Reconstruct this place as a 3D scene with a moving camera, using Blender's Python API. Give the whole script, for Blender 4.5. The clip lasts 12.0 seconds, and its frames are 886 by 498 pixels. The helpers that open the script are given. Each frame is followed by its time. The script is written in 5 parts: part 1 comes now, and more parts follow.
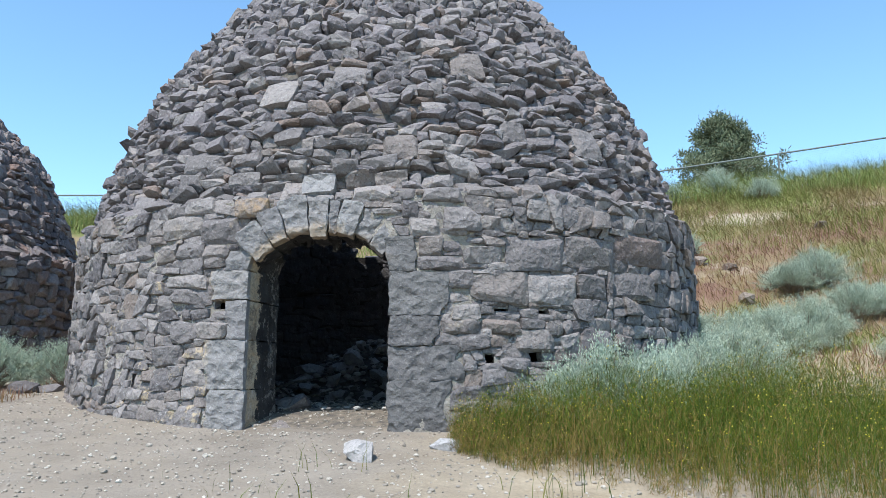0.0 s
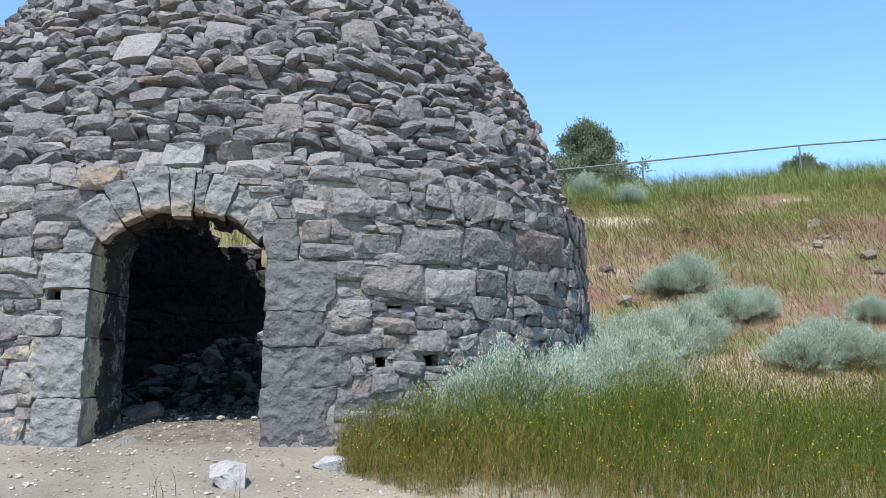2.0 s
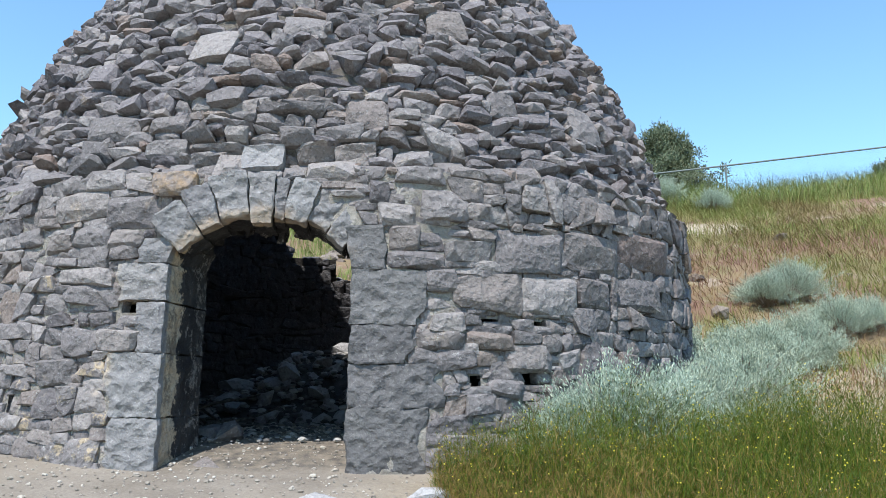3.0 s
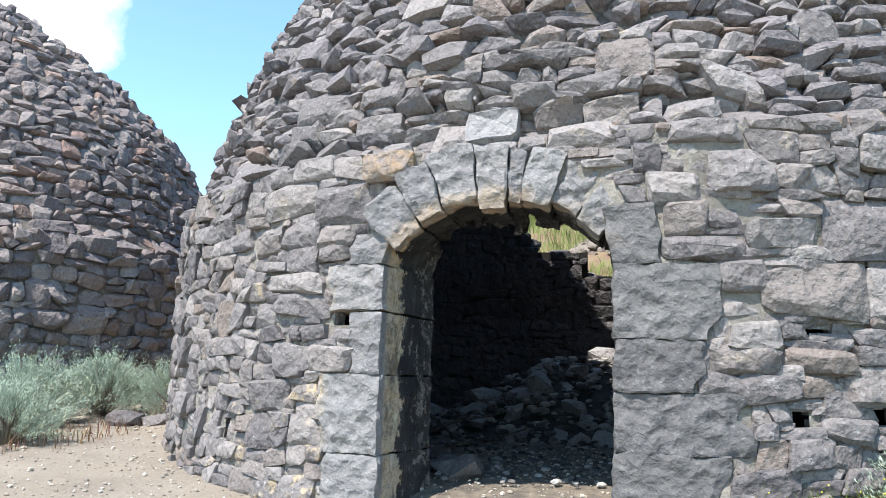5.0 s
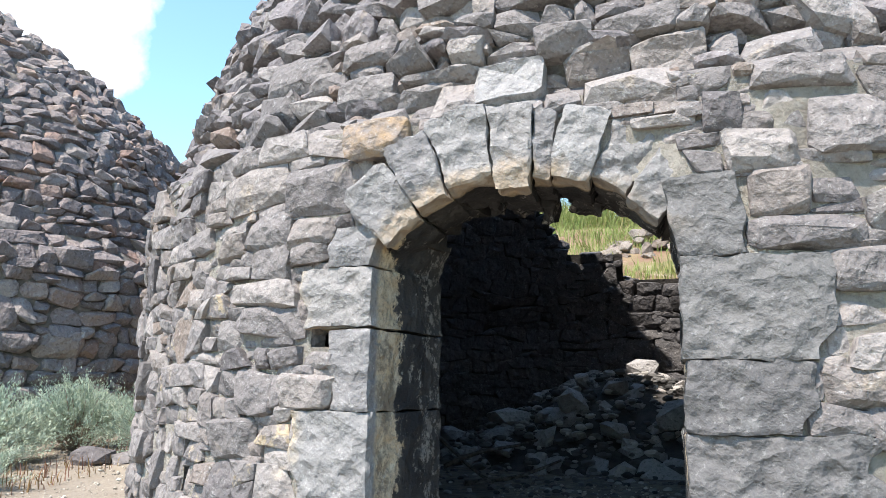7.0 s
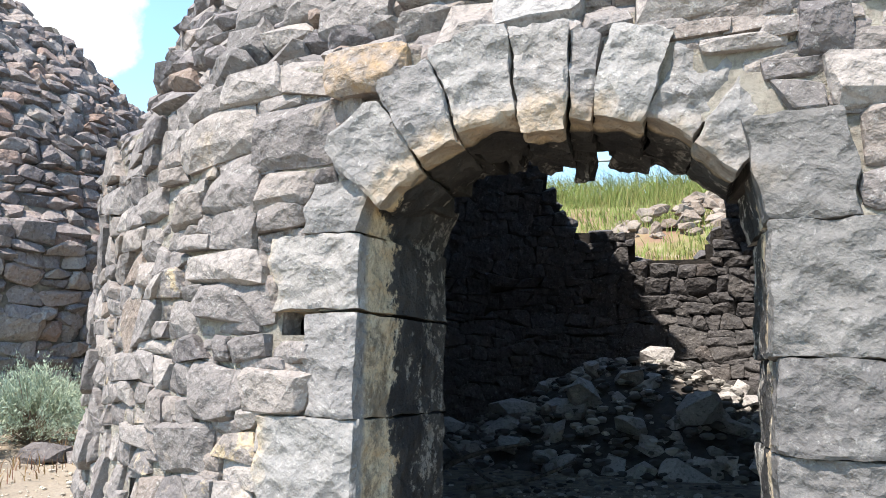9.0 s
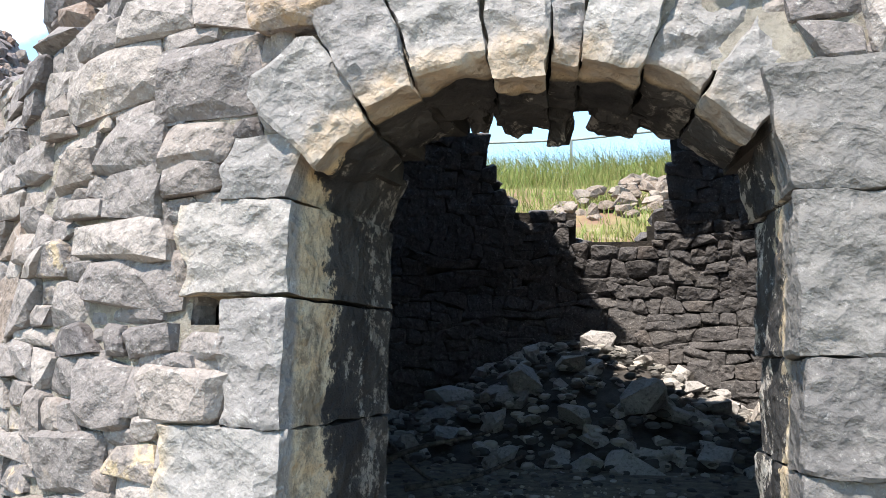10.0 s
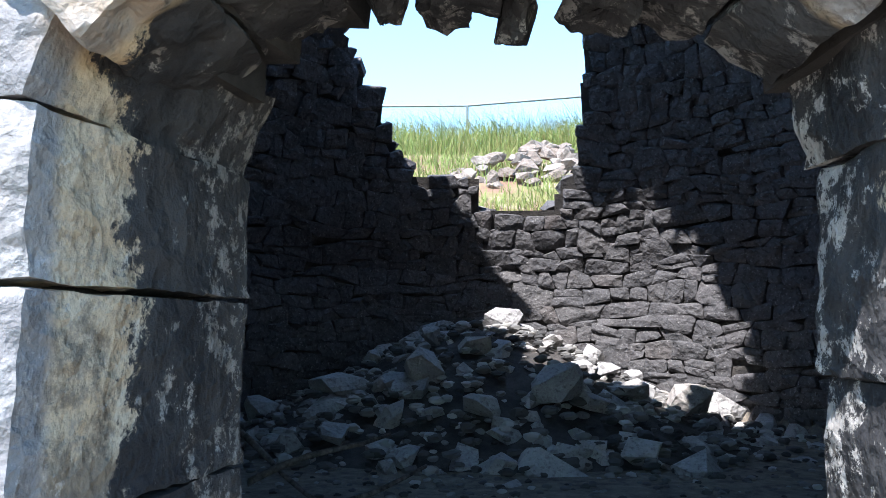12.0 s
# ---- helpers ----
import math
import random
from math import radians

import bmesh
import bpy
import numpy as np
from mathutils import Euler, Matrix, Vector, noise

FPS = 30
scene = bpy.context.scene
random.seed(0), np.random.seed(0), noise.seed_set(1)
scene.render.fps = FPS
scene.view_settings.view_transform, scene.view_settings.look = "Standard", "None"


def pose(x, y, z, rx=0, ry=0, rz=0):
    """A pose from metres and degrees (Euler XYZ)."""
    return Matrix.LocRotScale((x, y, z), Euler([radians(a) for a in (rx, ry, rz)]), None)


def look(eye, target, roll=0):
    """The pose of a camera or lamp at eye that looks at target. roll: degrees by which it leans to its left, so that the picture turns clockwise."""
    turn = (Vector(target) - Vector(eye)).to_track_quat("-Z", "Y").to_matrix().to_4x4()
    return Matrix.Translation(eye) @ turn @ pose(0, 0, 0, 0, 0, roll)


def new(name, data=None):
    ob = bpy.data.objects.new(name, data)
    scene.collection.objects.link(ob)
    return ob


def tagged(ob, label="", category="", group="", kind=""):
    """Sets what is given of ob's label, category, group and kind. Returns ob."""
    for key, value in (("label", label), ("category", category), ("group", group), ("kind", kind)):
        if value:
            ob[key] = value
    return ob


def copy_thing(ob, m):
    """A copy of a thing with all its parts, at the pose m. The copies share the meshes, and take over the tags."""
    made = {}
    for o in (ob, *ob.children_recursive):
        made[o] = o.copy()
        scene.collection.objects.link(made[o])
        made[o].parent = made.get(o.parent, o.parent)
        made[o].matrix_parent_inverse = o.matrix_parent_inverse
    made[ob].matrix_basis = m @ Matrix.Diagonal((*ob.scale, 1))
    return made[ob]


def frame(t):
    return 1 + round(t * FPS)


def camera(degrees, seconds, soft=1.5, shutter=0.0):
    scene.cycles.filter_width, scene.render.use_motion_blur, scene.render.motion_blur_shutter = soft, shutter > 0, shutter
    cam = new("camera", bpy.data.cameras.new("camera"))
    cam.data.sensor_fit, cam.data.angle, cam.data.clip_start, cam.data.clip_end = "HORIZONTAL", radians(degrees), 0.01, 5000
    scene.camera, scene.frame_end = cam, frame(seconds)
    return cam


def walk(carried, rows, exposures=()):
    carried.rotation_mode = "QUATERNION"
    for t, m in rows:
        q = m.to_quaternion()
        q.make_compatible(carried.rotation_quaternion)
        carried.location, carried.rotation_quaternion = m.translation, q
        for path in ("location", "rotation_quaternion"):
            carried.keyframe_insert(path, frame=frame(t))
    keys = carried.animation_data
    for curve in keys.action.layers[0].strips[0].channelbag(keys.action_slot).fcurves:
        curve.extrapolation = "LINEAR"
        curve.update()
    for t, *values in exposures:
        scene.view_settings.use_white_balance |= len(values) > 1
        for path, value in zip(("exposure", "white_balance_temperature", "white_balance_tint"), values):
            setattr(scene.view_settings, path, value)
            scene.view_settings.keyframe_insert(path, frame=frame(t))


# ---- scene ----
cam = camera(59.8, 12.0, soft=0.9)
PATH = [
    (0, (0.024, 0.055, 1.418), (0.018, 2.027, 1.755), 0.1),
    (0.5, (-0.126, 0.264, 1.426), (-0.08, 2.236, 1.762), -0.0),
    (1, (-0.139, 0.443, 1.424), (0.242, 2.38, 1.744), -0.9),
    (1.5, (-0.086, 0.707, 1.455), (0.297, 2.642, 1.783), -0.2),
    (2, (-0.246, 1.072, 1.487), (0.108, 3.011, 1.822), 0.2),
    (2.5, (-0.372, 1.396, 1.545), (-0.107, 3.347, 1.897), 0.6),
    (2.7, (-0.392, 1.549, 1.549), (-0.168, 3.503, 1.912), 0.6),
    (4.3, (-0.597, 2.806, 1.745), (-0.704, 4.772, 2.096), 1.5),
    (4.4, (-0.591, 2.905, 1.753), (-0.769, 4.861, 2.129), 1.8),
    (4.5, (-0.573, 2.991, 1.759), (-0.826, 4.933, 2.164), 2.5),
    (5, (-0.54, 3.407, 1.833), (-0.989, 5.327, 2.168), 1.5),
    (5.5, (-0.622, 3.813, 1.868), (-1.112, 5.725, 2.191), -0.5),
    (6, (-0.707, 4.137, 1.921), (-1.2, 6.047, 2.252), -1.0),
    (6.5, (-0.721, 4.447, 1.943), (-1.23, 6.348, 2.3), -0.0),
    (6.7, (-0.72, 4.561, 1.969), (-1.234, 6.46, 2.332), 0.3),
    (8.3, (-0.946, 5.187, 1.987), (-1.429, 7.103, 2.299), 0.9),
    (8.5, (-0.937, 5.322, 2.037), (-1.43, 7.236, 2.346), 1.1),
    (9, (-1.028, 5.555, 2.054), (-1.525, 7.467, 2.368), 0.8),
    (9.4, (-1.106, 5.674, 2.094), (-1.524, 7.604, 2.413), 0.7),
    (9.5, (-1.182, 5.786, 2.112), (-1.571, 7.723, 2.422), 0.9),
    (10, (-1.246, 6.098, 2.115), (-1.562, 8.055, 2.382), 0.8),
    (10.5, (-1.275, 6.361, 2.138), (-1.542, 8.335, 2.319), 2.5),
    (11, (-1.417, 6.604, 2.139), (-1.608, 8.586, 2.325), 1.6),
    (11.5, (-1.482, 6.912, 2.176), (-1.533, 8.903, 2.365), 0.5),
    (12, (-1.418, 7.216, 2.229), (-1.449, 9.206, 2.424), 0.2),
]
walk(cam, [(t, look(eye, target, roll)) for t, eye, target, roll in PATH],
     [(0, 0.45, 6000, 10), (2.5, 0.47, 6000, 10), (4.5, 0.86, 6250, 11), (6.5, 1.06, 6450, 12), (8.5, 1.2, 6700, 12), (10.5, 1.27, 6750, 12), (11.5, 1.45, 6250, 12), (12, 1.66, 5850, 13)])

# ---- light ----
SUN_TO = Vector((-0.28, -0.55, 1.0)).normalized()
sun_data = bpy.data.lights.new("sun", "SUN")
sun_data.energy, sun_data.angle, sun_data.color = 5.0, radians(0.5), (1.0, 0.93, 0.84)
sun_ob = new("sun", sun_data)
sun_ob.matrix_world = look(SUN_TO * 60, (0, 0, 0))

world = bpy.data.worlds.new("sky")
scene.world = world
world.use_nodes = True
wn, wl = world.node_tree.nodes, world.node_tree.links
wn.clear()
sky = wn.new("ShaderNodeTexSky")
sky.sky_type, sky.sun_disc = "NISHITA", False
sky.sun_elevation = math.asin(SUN_TO.z)
sky.sun_rotation = math.atan2(SUN_TO.x, SUN_TO.y)
sky.air_density, sky.dust_density, sky.ozone_density = 1.0, 0.15, 2.0
wbg, wout = wn.new("ShaderNodeBackground"), wn.new("ShaderNodeOutputWorld")
wbg.inputs[1].default_value = 0.145
wco = wn.new("ShaderNodeTexCoord")
cl1 = wn.new("ShaderNodeTexNoise")
cl1.inputs["Scale"].default_value, cl1.inputs["Detail"].default_value, cl1.inputs["Roughness"].default_value = 5.0, 9, 0.55
wl.new(wco.outputs["Generated"], cl1.inputs["Vector"])
# one bank of cumulus low over the west
dot = wn.new("ShaderNodeVectorMath")
dot.operation = "DOT_PRODUCT"
dot.inputs[1].default_value = Vector((-0.72, 0.56, 0.44)).normalized()
wl.new(wco.outputs["Generated"], dot.inputs[0])
near = wn.new("ShaderNodeMapRange")
near.inputs[1].default_value, near.inputs[2].default_value = 0.956, 1.0
near.inputs[3].default_value, near.inputs[4].default_value = -0.24, 0.2
wl.new(dot.outputs["Value"], near.inputs[0])
csum = wn.new("ShaderNodeMath")
csum.operation = "ADD"
wl.new(cl1.outputs["Fac"], csum.inputs[0])
wl.new(near.outputs[0], csum.inputs[1])
cramp = wn.new("ShaderNodeMapRange")
cramp.inputs[1].default_value, cramp.inputs[2].default_value = 0.51, 0.68
wl.new(csum.outputs[0], cramp.inputs[0])
cmix = wn.new("ShaderNodeMixRGB")
cmix.inputs[2].default_value = (7.0, 7.0, 7.2, 1)
wl.new(cramp.outputs[0], cmix.inputs[0])
tint = wn.new("ShaderNodeMixRGB")
tint.blend_type = "MULTIPLY"
tint.inputs[0].default_value, tint.inputs[2].default_value = 1.0, (1.20, 1.38, 1.32, 1)
wl.new(sky.outputs[0], tint.inputs[1])
wl.new(tint.outputs[0], cmix.inputs[1])
wl.new(cmix.outputs[0], wbg.inputs[0])
wl.new(wbg.outputs[0], wout.inputs[0])

# ---- materials ----
class Nodes:
    """A small builder for node materials."""

    def __init__(self, name, rough=0.9):
        self.m = bpy.data.materials.new(name)
        self.m.use_nodes = True
        self.t = self.m.node_tree
        self.b = self.t.nodes["Principled BSDF"]
        self.b.inputs["Roughness"].default_value = rough
        self.b.inputs["Specular IOR Level"].default_value = 0.25
        self.geo = self.t.nodes.new("ShaderNodeNewGeometry")
        self.pos = self.geo.outputs["Position"]

    def link(self, a, b):
        self.t.links.new(a, b)

    def noise(self, scale, detail=6, rough=0.6, vec=None):
        n = self.t.nodes.new("ShaderNodeTexNoise")
        n.inputs["Scale"].default_value, n.inputs["Detail"].default_value, n.inputs["Roughness"].default_value = scale, detail, rough
        self.link(vec or self.pos, n.inputs["Vector"])
        return n.outputs["Fac"]

    def chips(self, scale):
        """Flat chipped facets: cells over a warped place."""
        w = self.t.nodes.new("ShaderNodeTexNoise")
        w.inputs["Scale"].default_value = scale * 0.6
        self.link(self.pos, w.inputs["Vector"])
        s = self.t.nodes.new("ShaderNodeVectorMath")
        s.operation = "MULTIPLY_ADD"
        self.link(w.outputs["Color"], s.inputs[0])
        s.inputs[1].default_value = (1.9 / scale, 1.9 / scale, 1.9 / scale)
        self.link(self.pos, s.inputs[2])
        v = self.t.nodes.new("ShaderNodeTexVoronoi")
        v.inputs["Scale"].default_value = scale
        self.link(s.outputs[0], v.inputs["Vector"])
        return v.outputs["Distance"]

    def ramp(self, fac, stops):
        r = self.t.nodes.new("ShaderNodeValToRGB")
        e = r.color_ramp.elements
        while len(e) < len(stops):
            e.new(0.5)
        for k, (p, c) in zip(e, stops):
            k.position, k.color = p, (*c, 1) if len(c) == 3 else c
        self.link(fac, r.inputs[0])
        return r.outputs[0]

    def range(self, fac, a, b, c=0.0, d=1.0):
        r = self.t.nodes.new("ShaderNodeMapRange")
        for i, v in enumerate((a, b, c, d)):
            r.inputs[i + 1].default_value = v
        self.link(fac, r.inputs[0])
        return r.outputs[0]

    def mix(self, fac, a, b, mode="MIX"):
        n = self.t.nodes.new("ShaderNodeMixRGB")
        n.blend_type = mode
        for i, v in enumerate((fac, a, b)):
            if isinstance(v, (int, float)):
                n.inputs[i].default_value = v
            elif isinstance(v, tuple):
                n.inputs[i].default_value = (*v, 1)
            else:
                self.link(v, n.inputs[i])
        return n.outputs[0]

    def math(self, op, a, b):
        n = self.t.nodes.new("ShaderNodeMath")
        n.operation = op
        for i, v in enumerate((a, b)):
            if isinstance(v, (int, float)):
                n.inputs[i].default_value = v
            else:
                self.link(v, n.inputs[i])
        return n.outputs[0]

    def axis(self, k):
        s = self.t.nodes.new("ShaderNodeSeparateXYZ")
        self.link(self.pos, s.inputs[0])
        return s.outputs[k]

    def bump(self, *pairs):
        last = None
        for h, strength, dist in pairs:
            n = self.t.nodes.new("ShaderNodeBump")
            n.inputs["Strength"].default_value, n.inputs["Distance"].default_value = strength, dist
            self.link(h, n.inputs["Height"])
            if last:
                self.link(last, n.inputs["Normal"])
            last = n.outputs[0]
        self.link(last, self.b.inputs["Normal"])

    def done(self, colour):
        if isinstance(colour, tuple):
            self.b.inputs["Base Color"].default_value = (*colour, 1)
        else:
            self.link(colour, self.b.inputs["Base Color"])
        return self.m


def stone_material(name, single, stops, soot=None, rust=0.0, stain=0.0):
    """Weathered volcanic stone; every stone takes its own tone. soot: strength of the smoke-blackening."""
    n = Nodes(name, 0.92)
    if single:
        info = n.t.nodes.new("ShaderNodeObjectInfo")
        rnd = info.outputs["Random"]
    else:
        rnd = n.geo.outputs["Random Per Island"]
    base = n.ramp(rnd, stops)
    grain = n.noise(55, 8, 0.7)
    blotch = n.noise(5.5, 5, 0.6)
    lichen = n.noise(13, 9, 0.72)
    c = n.mix(n.range(blotch, 0.3, 0.7), n.mix(0.65, base, (0.82, 0.82, 0.84), "MULTIPLY"), base)
    c = n.mix(n.range(grain, 0.3, 0.75, 0.0, 0.55), n.mix(0.75, c, (0.5, 0.5, 0.52), "MULTIPLY"), c)
    c = n.mix(n.range(lichen, 0.60, 0.70, 0.0, 0.55), c, (0.48, 0.47, 0.45))
    c = n.mix(n.range(n.noise(3.1, 7, 0.65), 0.63, 0.72, 0.0, 0.5), c, (0.42, 0.34, 0.25))
    if rust:
        c = n.mix(n.range(n.noise(7, 8, 0.68), 0.36, 0.60, 0.0, rust), c, (0.29, 0.195, 0.105))
    if stain:
        c = n.mix(n.range(n.noise(8, 8, 0.7), 0.52, 0.60, 0.0, stain), c, (0.39, 0.31, 0.20))
    if soot:
        c = n.mix(n.range(n.noise(3.4, 8, 0.66), 0.36, 0.60, 0.93 * soot, 0.74 * soot), c, (0.066, 0.066, 0.069))
    c = n.mix(n.range(n.noise(30, 5, 0.6), 0.53, 0.66, 0.0, 0.6), c, n.mix(0.9, c, (0.36, 0.36, 0.37), "MULTIPLY"))
    c = n.mix(n.range(n.noise(33, 9, 0.78), 0.56, 0.66, 0.0, 0.5), c, (0.45, 0.44, 0.425))
    n.bump((n.chips(8), 0.7, 0.035), (n.chips(19), 0.5, 0.014), (n.noise(15, 3, 0.5), 0.8, 0.028), (n.noise(48, 4, 0.6), 0.8, 0.008), (n.noise(120, 3, 0.6), 0.7, 0.003))
    return n.done(c)


GREYS = [(0.0, (0.153, 0.139, 0.138)), (0.2, (0.292, 0.265, 0.249)), (0.45, (0.201, 0.184, 0.176)), (0.58, (0.285, 0.248, 0.222)), (0.72, (0.375, 0.341, 0.314)), (0.9, (0.250, 0.228, 0.217)), (1.0, (0.280, 0.225, 0.185))]
DARKS = [(0.0, (0.151, 0.137, 0.140)), (0.3, (0.286, 0.257, 0.252)), (0.6, (0.205, 0.187, 0.184)), (0.86, (0.369, 0.336, 0.312)), (1.0, (0.259, 0.195, 0.159))]
RUSSET = [(0.0, (0.170, 0.150, 0.148)), (0.3, (0.321, 0.267, 0.244)), (0.55, (0.225, 0.195, 0.189)), (0.8, (0.410, 0.358, 0.320)), (1.0, (0.321, 0.215, 0.169))]
PALE = [(0.0, (0.426, 0.414, 0.402)), (0.6, (0.508, 0.492, 0.471)), (1.0, (0.459, 0.418, 0.369))]
m_stone = stone_material("stone_grey", False, GREYS)
m_stone_one = stone_material("stone_grey_single", True, GREYS)
m_dome = stone_material("stone_dome", False, DARKS)
m_ruin = stone_material("stone_ruin", False, RUSSET)
m_ruin_one = stone_material("stone_ruin_single", True, RUSSET)
m_pale = stone_material("stone_pale", True, PALE)
m_rust = stone_material("stone_rust", True, GREYS, rust=0.85)
m_stain = stone_material("stone_stained", True, GREYS, rust=0.0, stain=0.8)
m_black = stone_material("stone_sooted", False, DARKS, soot=1.0)
m_black_one = stone_material("stone_sooted_single", True, DARKS, soot=0.95)
m_light = stone_material("stone_light", True, [(0, (0.35, 0.34, 0.325)), (1, (0.39, 0.375, 0.36))])
m_russet = stone_material("stone_russet", True, [(0, (0.22, 0.17, 0.15)), (1, (0.27, 0.21, 0.18))])
m_rubble = stone_material("stone_rubble", True, PALE, soot=0.05)
# paler copy of the rubble stone, mostly for rocks in the sun patch
m_rubble_pale_lit = stone_material("stone_rubble_pale", True, PALE)

m_bank = stone_material("stone_bank", True, [(0, (0.25, 0.195, 0.15)), (0.5, (0.33, 0.27, 0.215)), (1, (0.38, 0.325, 0.265))])


def reveal_material(name="doorway_block", tone=1.0, flaked=0.0, bare_tone=1.0):
    """Dressed blocks of the doorway: grey on the face, bounce-warmed tan just inside, flaking soot deeper in."""
    n = Nodes(name, 0.9)
    info = n.t.nodes.new("ShaderNodeObjectInfo")
    face = n.ramp(info.outputs["Random"], [(0, (0.207, 0.198, 0.195)), (0.35, (0.326, 0.315, 0.300)), (0.7, (0.259, 0.248, 0.242)), (1, (0.348, 0.329, 0.307))])
    grain = n.noise(60, 8, 0.7)
    face = n.mix(n.range(grain, 0.3, 0.75, 0.0, 0.5), n.mix(0.75, face, (0.5, 0.5, 0.5), "MULTIPLY"), face)
    face = n.mix(n.range(n.noise(7, 8, 0.7), 0.55, 0.68, 0.0, 0.5), face, (0.44, 0.425, 0.40))
    face = n.mix(n.range(n.noise(42, 5, 0.62), 0.53, 0.66, 0.0, 0.6), face, (0.17, 0.165, 0.16))
    face = n.mix(n.range(n.noise(31, 9, 0.78), 0.56, 0.66, 0.0, 0.6), face, (0.48, 0.465, 0.44))
    face = n.mix(1.0, face, (tone, tone, tone * 1.02), "MULTIPLY")
    # tan stone, its colour warmed and lightened for light bounced off the sandy ground
    tan = n.mix(n.range(n.noise(6, 8, 0.68), 0.38, 0.62), (0.40, 0.31, 0.205), (0.43, 0.365, 0.27))
    tan = n.mix(n.range(n.noise(40, 7, 0.75), 0.48, 0.64, 0.0, 0.65), tan, (0.14, 0.12, 0.095))
    tan = n.mix(n.range(n.noise(15, 9, 0.75), 0.52, 0.62, 0.0, 0.6), tan, (0.17, 0.155, 0.135))
    tan = n.mix(n.range(n.noise(3.4, 10, 0.78), 0.53, 0.60, 0.0, 0.75), tan, (0.115, 0.095, 0.075))
    tan = n.mix(n.range(n.noise(9.0, 10, 0.78), 0.56, 0.62, 0.0, 0.7), tan, (0.45, 0.42, 0.37))
    # the undersides of the arch are warmer
    tan = n.mix(n.range(n.axis(2), 2.62, 2.75, 0.0, 0.6), tan, (0.44, 0.32, 0.18))
    # a tan lip along the mouth of the arch
    lx, lz = n.math("SUBTRACT", n.axis(0), -1.375), n.math("SUBTRACT", n.axis(2), 2.05)
    lip = n.math("SQRT", n.math("ADD", n.math("MULTIPLY", lx, lx), n.math("MULTIPLY", lz, lz)), 0)
    lip = n.math("ADD", lip, n.math("MULTIPLY", n.math("SUBTRACT", n.noise(5.0, 8, 0.65), 0.5), 0.35))
    lip = n.math("MULTIPLY", n.range(lip, 1.03, 1.11, 0.6, 0.0), n.math("MULTIPLY", n.range(n.axis(2), 2.68, 2.78), n.range(n.axis(0), -1.2, -0.7, 1.0, 0.35)))
    face = n.mix(lip, face, n.mix(n.range(n.noise(24, 7, 0.7), 0.4, 0.65), (0.36, 0.26, 0.16), (0.32, 0.27, 0.21)))
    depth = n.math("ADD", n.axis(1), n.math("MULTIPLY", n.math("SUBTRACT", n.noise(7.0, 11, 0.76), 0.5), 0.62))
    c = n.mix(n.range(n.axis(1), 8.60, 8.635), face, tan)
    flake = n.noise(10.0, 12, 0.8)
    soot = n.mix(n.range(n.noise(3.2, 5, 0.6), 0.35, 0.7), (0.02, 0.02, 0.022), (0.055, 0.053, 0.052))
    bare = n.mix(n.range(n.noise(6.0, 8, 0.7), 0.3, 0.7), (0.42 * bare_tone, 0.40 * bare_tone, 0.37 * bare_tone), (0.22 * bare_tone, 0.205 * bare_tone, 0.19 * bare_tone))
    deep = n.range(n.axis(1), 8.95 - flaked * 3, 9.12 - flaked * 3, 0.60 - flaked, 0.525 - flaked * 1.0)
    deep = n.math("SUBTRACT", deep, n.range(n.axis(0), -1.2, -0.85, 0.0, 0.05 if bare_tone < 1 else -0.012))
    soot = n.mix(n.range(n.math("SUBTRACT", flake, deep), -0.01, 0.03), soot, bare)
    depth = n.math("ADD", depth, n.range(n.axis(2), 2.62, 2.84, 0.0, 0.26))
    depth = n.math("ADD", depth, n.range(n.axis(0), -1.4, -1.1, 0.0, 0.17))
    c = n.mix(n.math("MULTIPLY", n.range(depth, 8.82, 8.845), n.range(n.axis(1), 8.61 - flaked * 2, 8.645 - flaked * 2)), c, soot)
    n.bump((n.chips(8), 0.6, 0.04), (n.chips(21), 0.4, 0.016), (n.noise(14, 3, 0.5), 0.8, 0.03), (n.noise(55, 4, 0.6), 0.8, 0.008), (n.noise(130, 3, 0.6), 0.7, 0.003))
    return n.done(c)


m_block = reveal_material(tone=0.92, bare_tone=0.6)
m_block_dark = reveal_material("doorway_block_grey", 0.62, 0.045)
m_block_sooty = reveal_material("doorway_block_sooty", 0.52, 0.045)


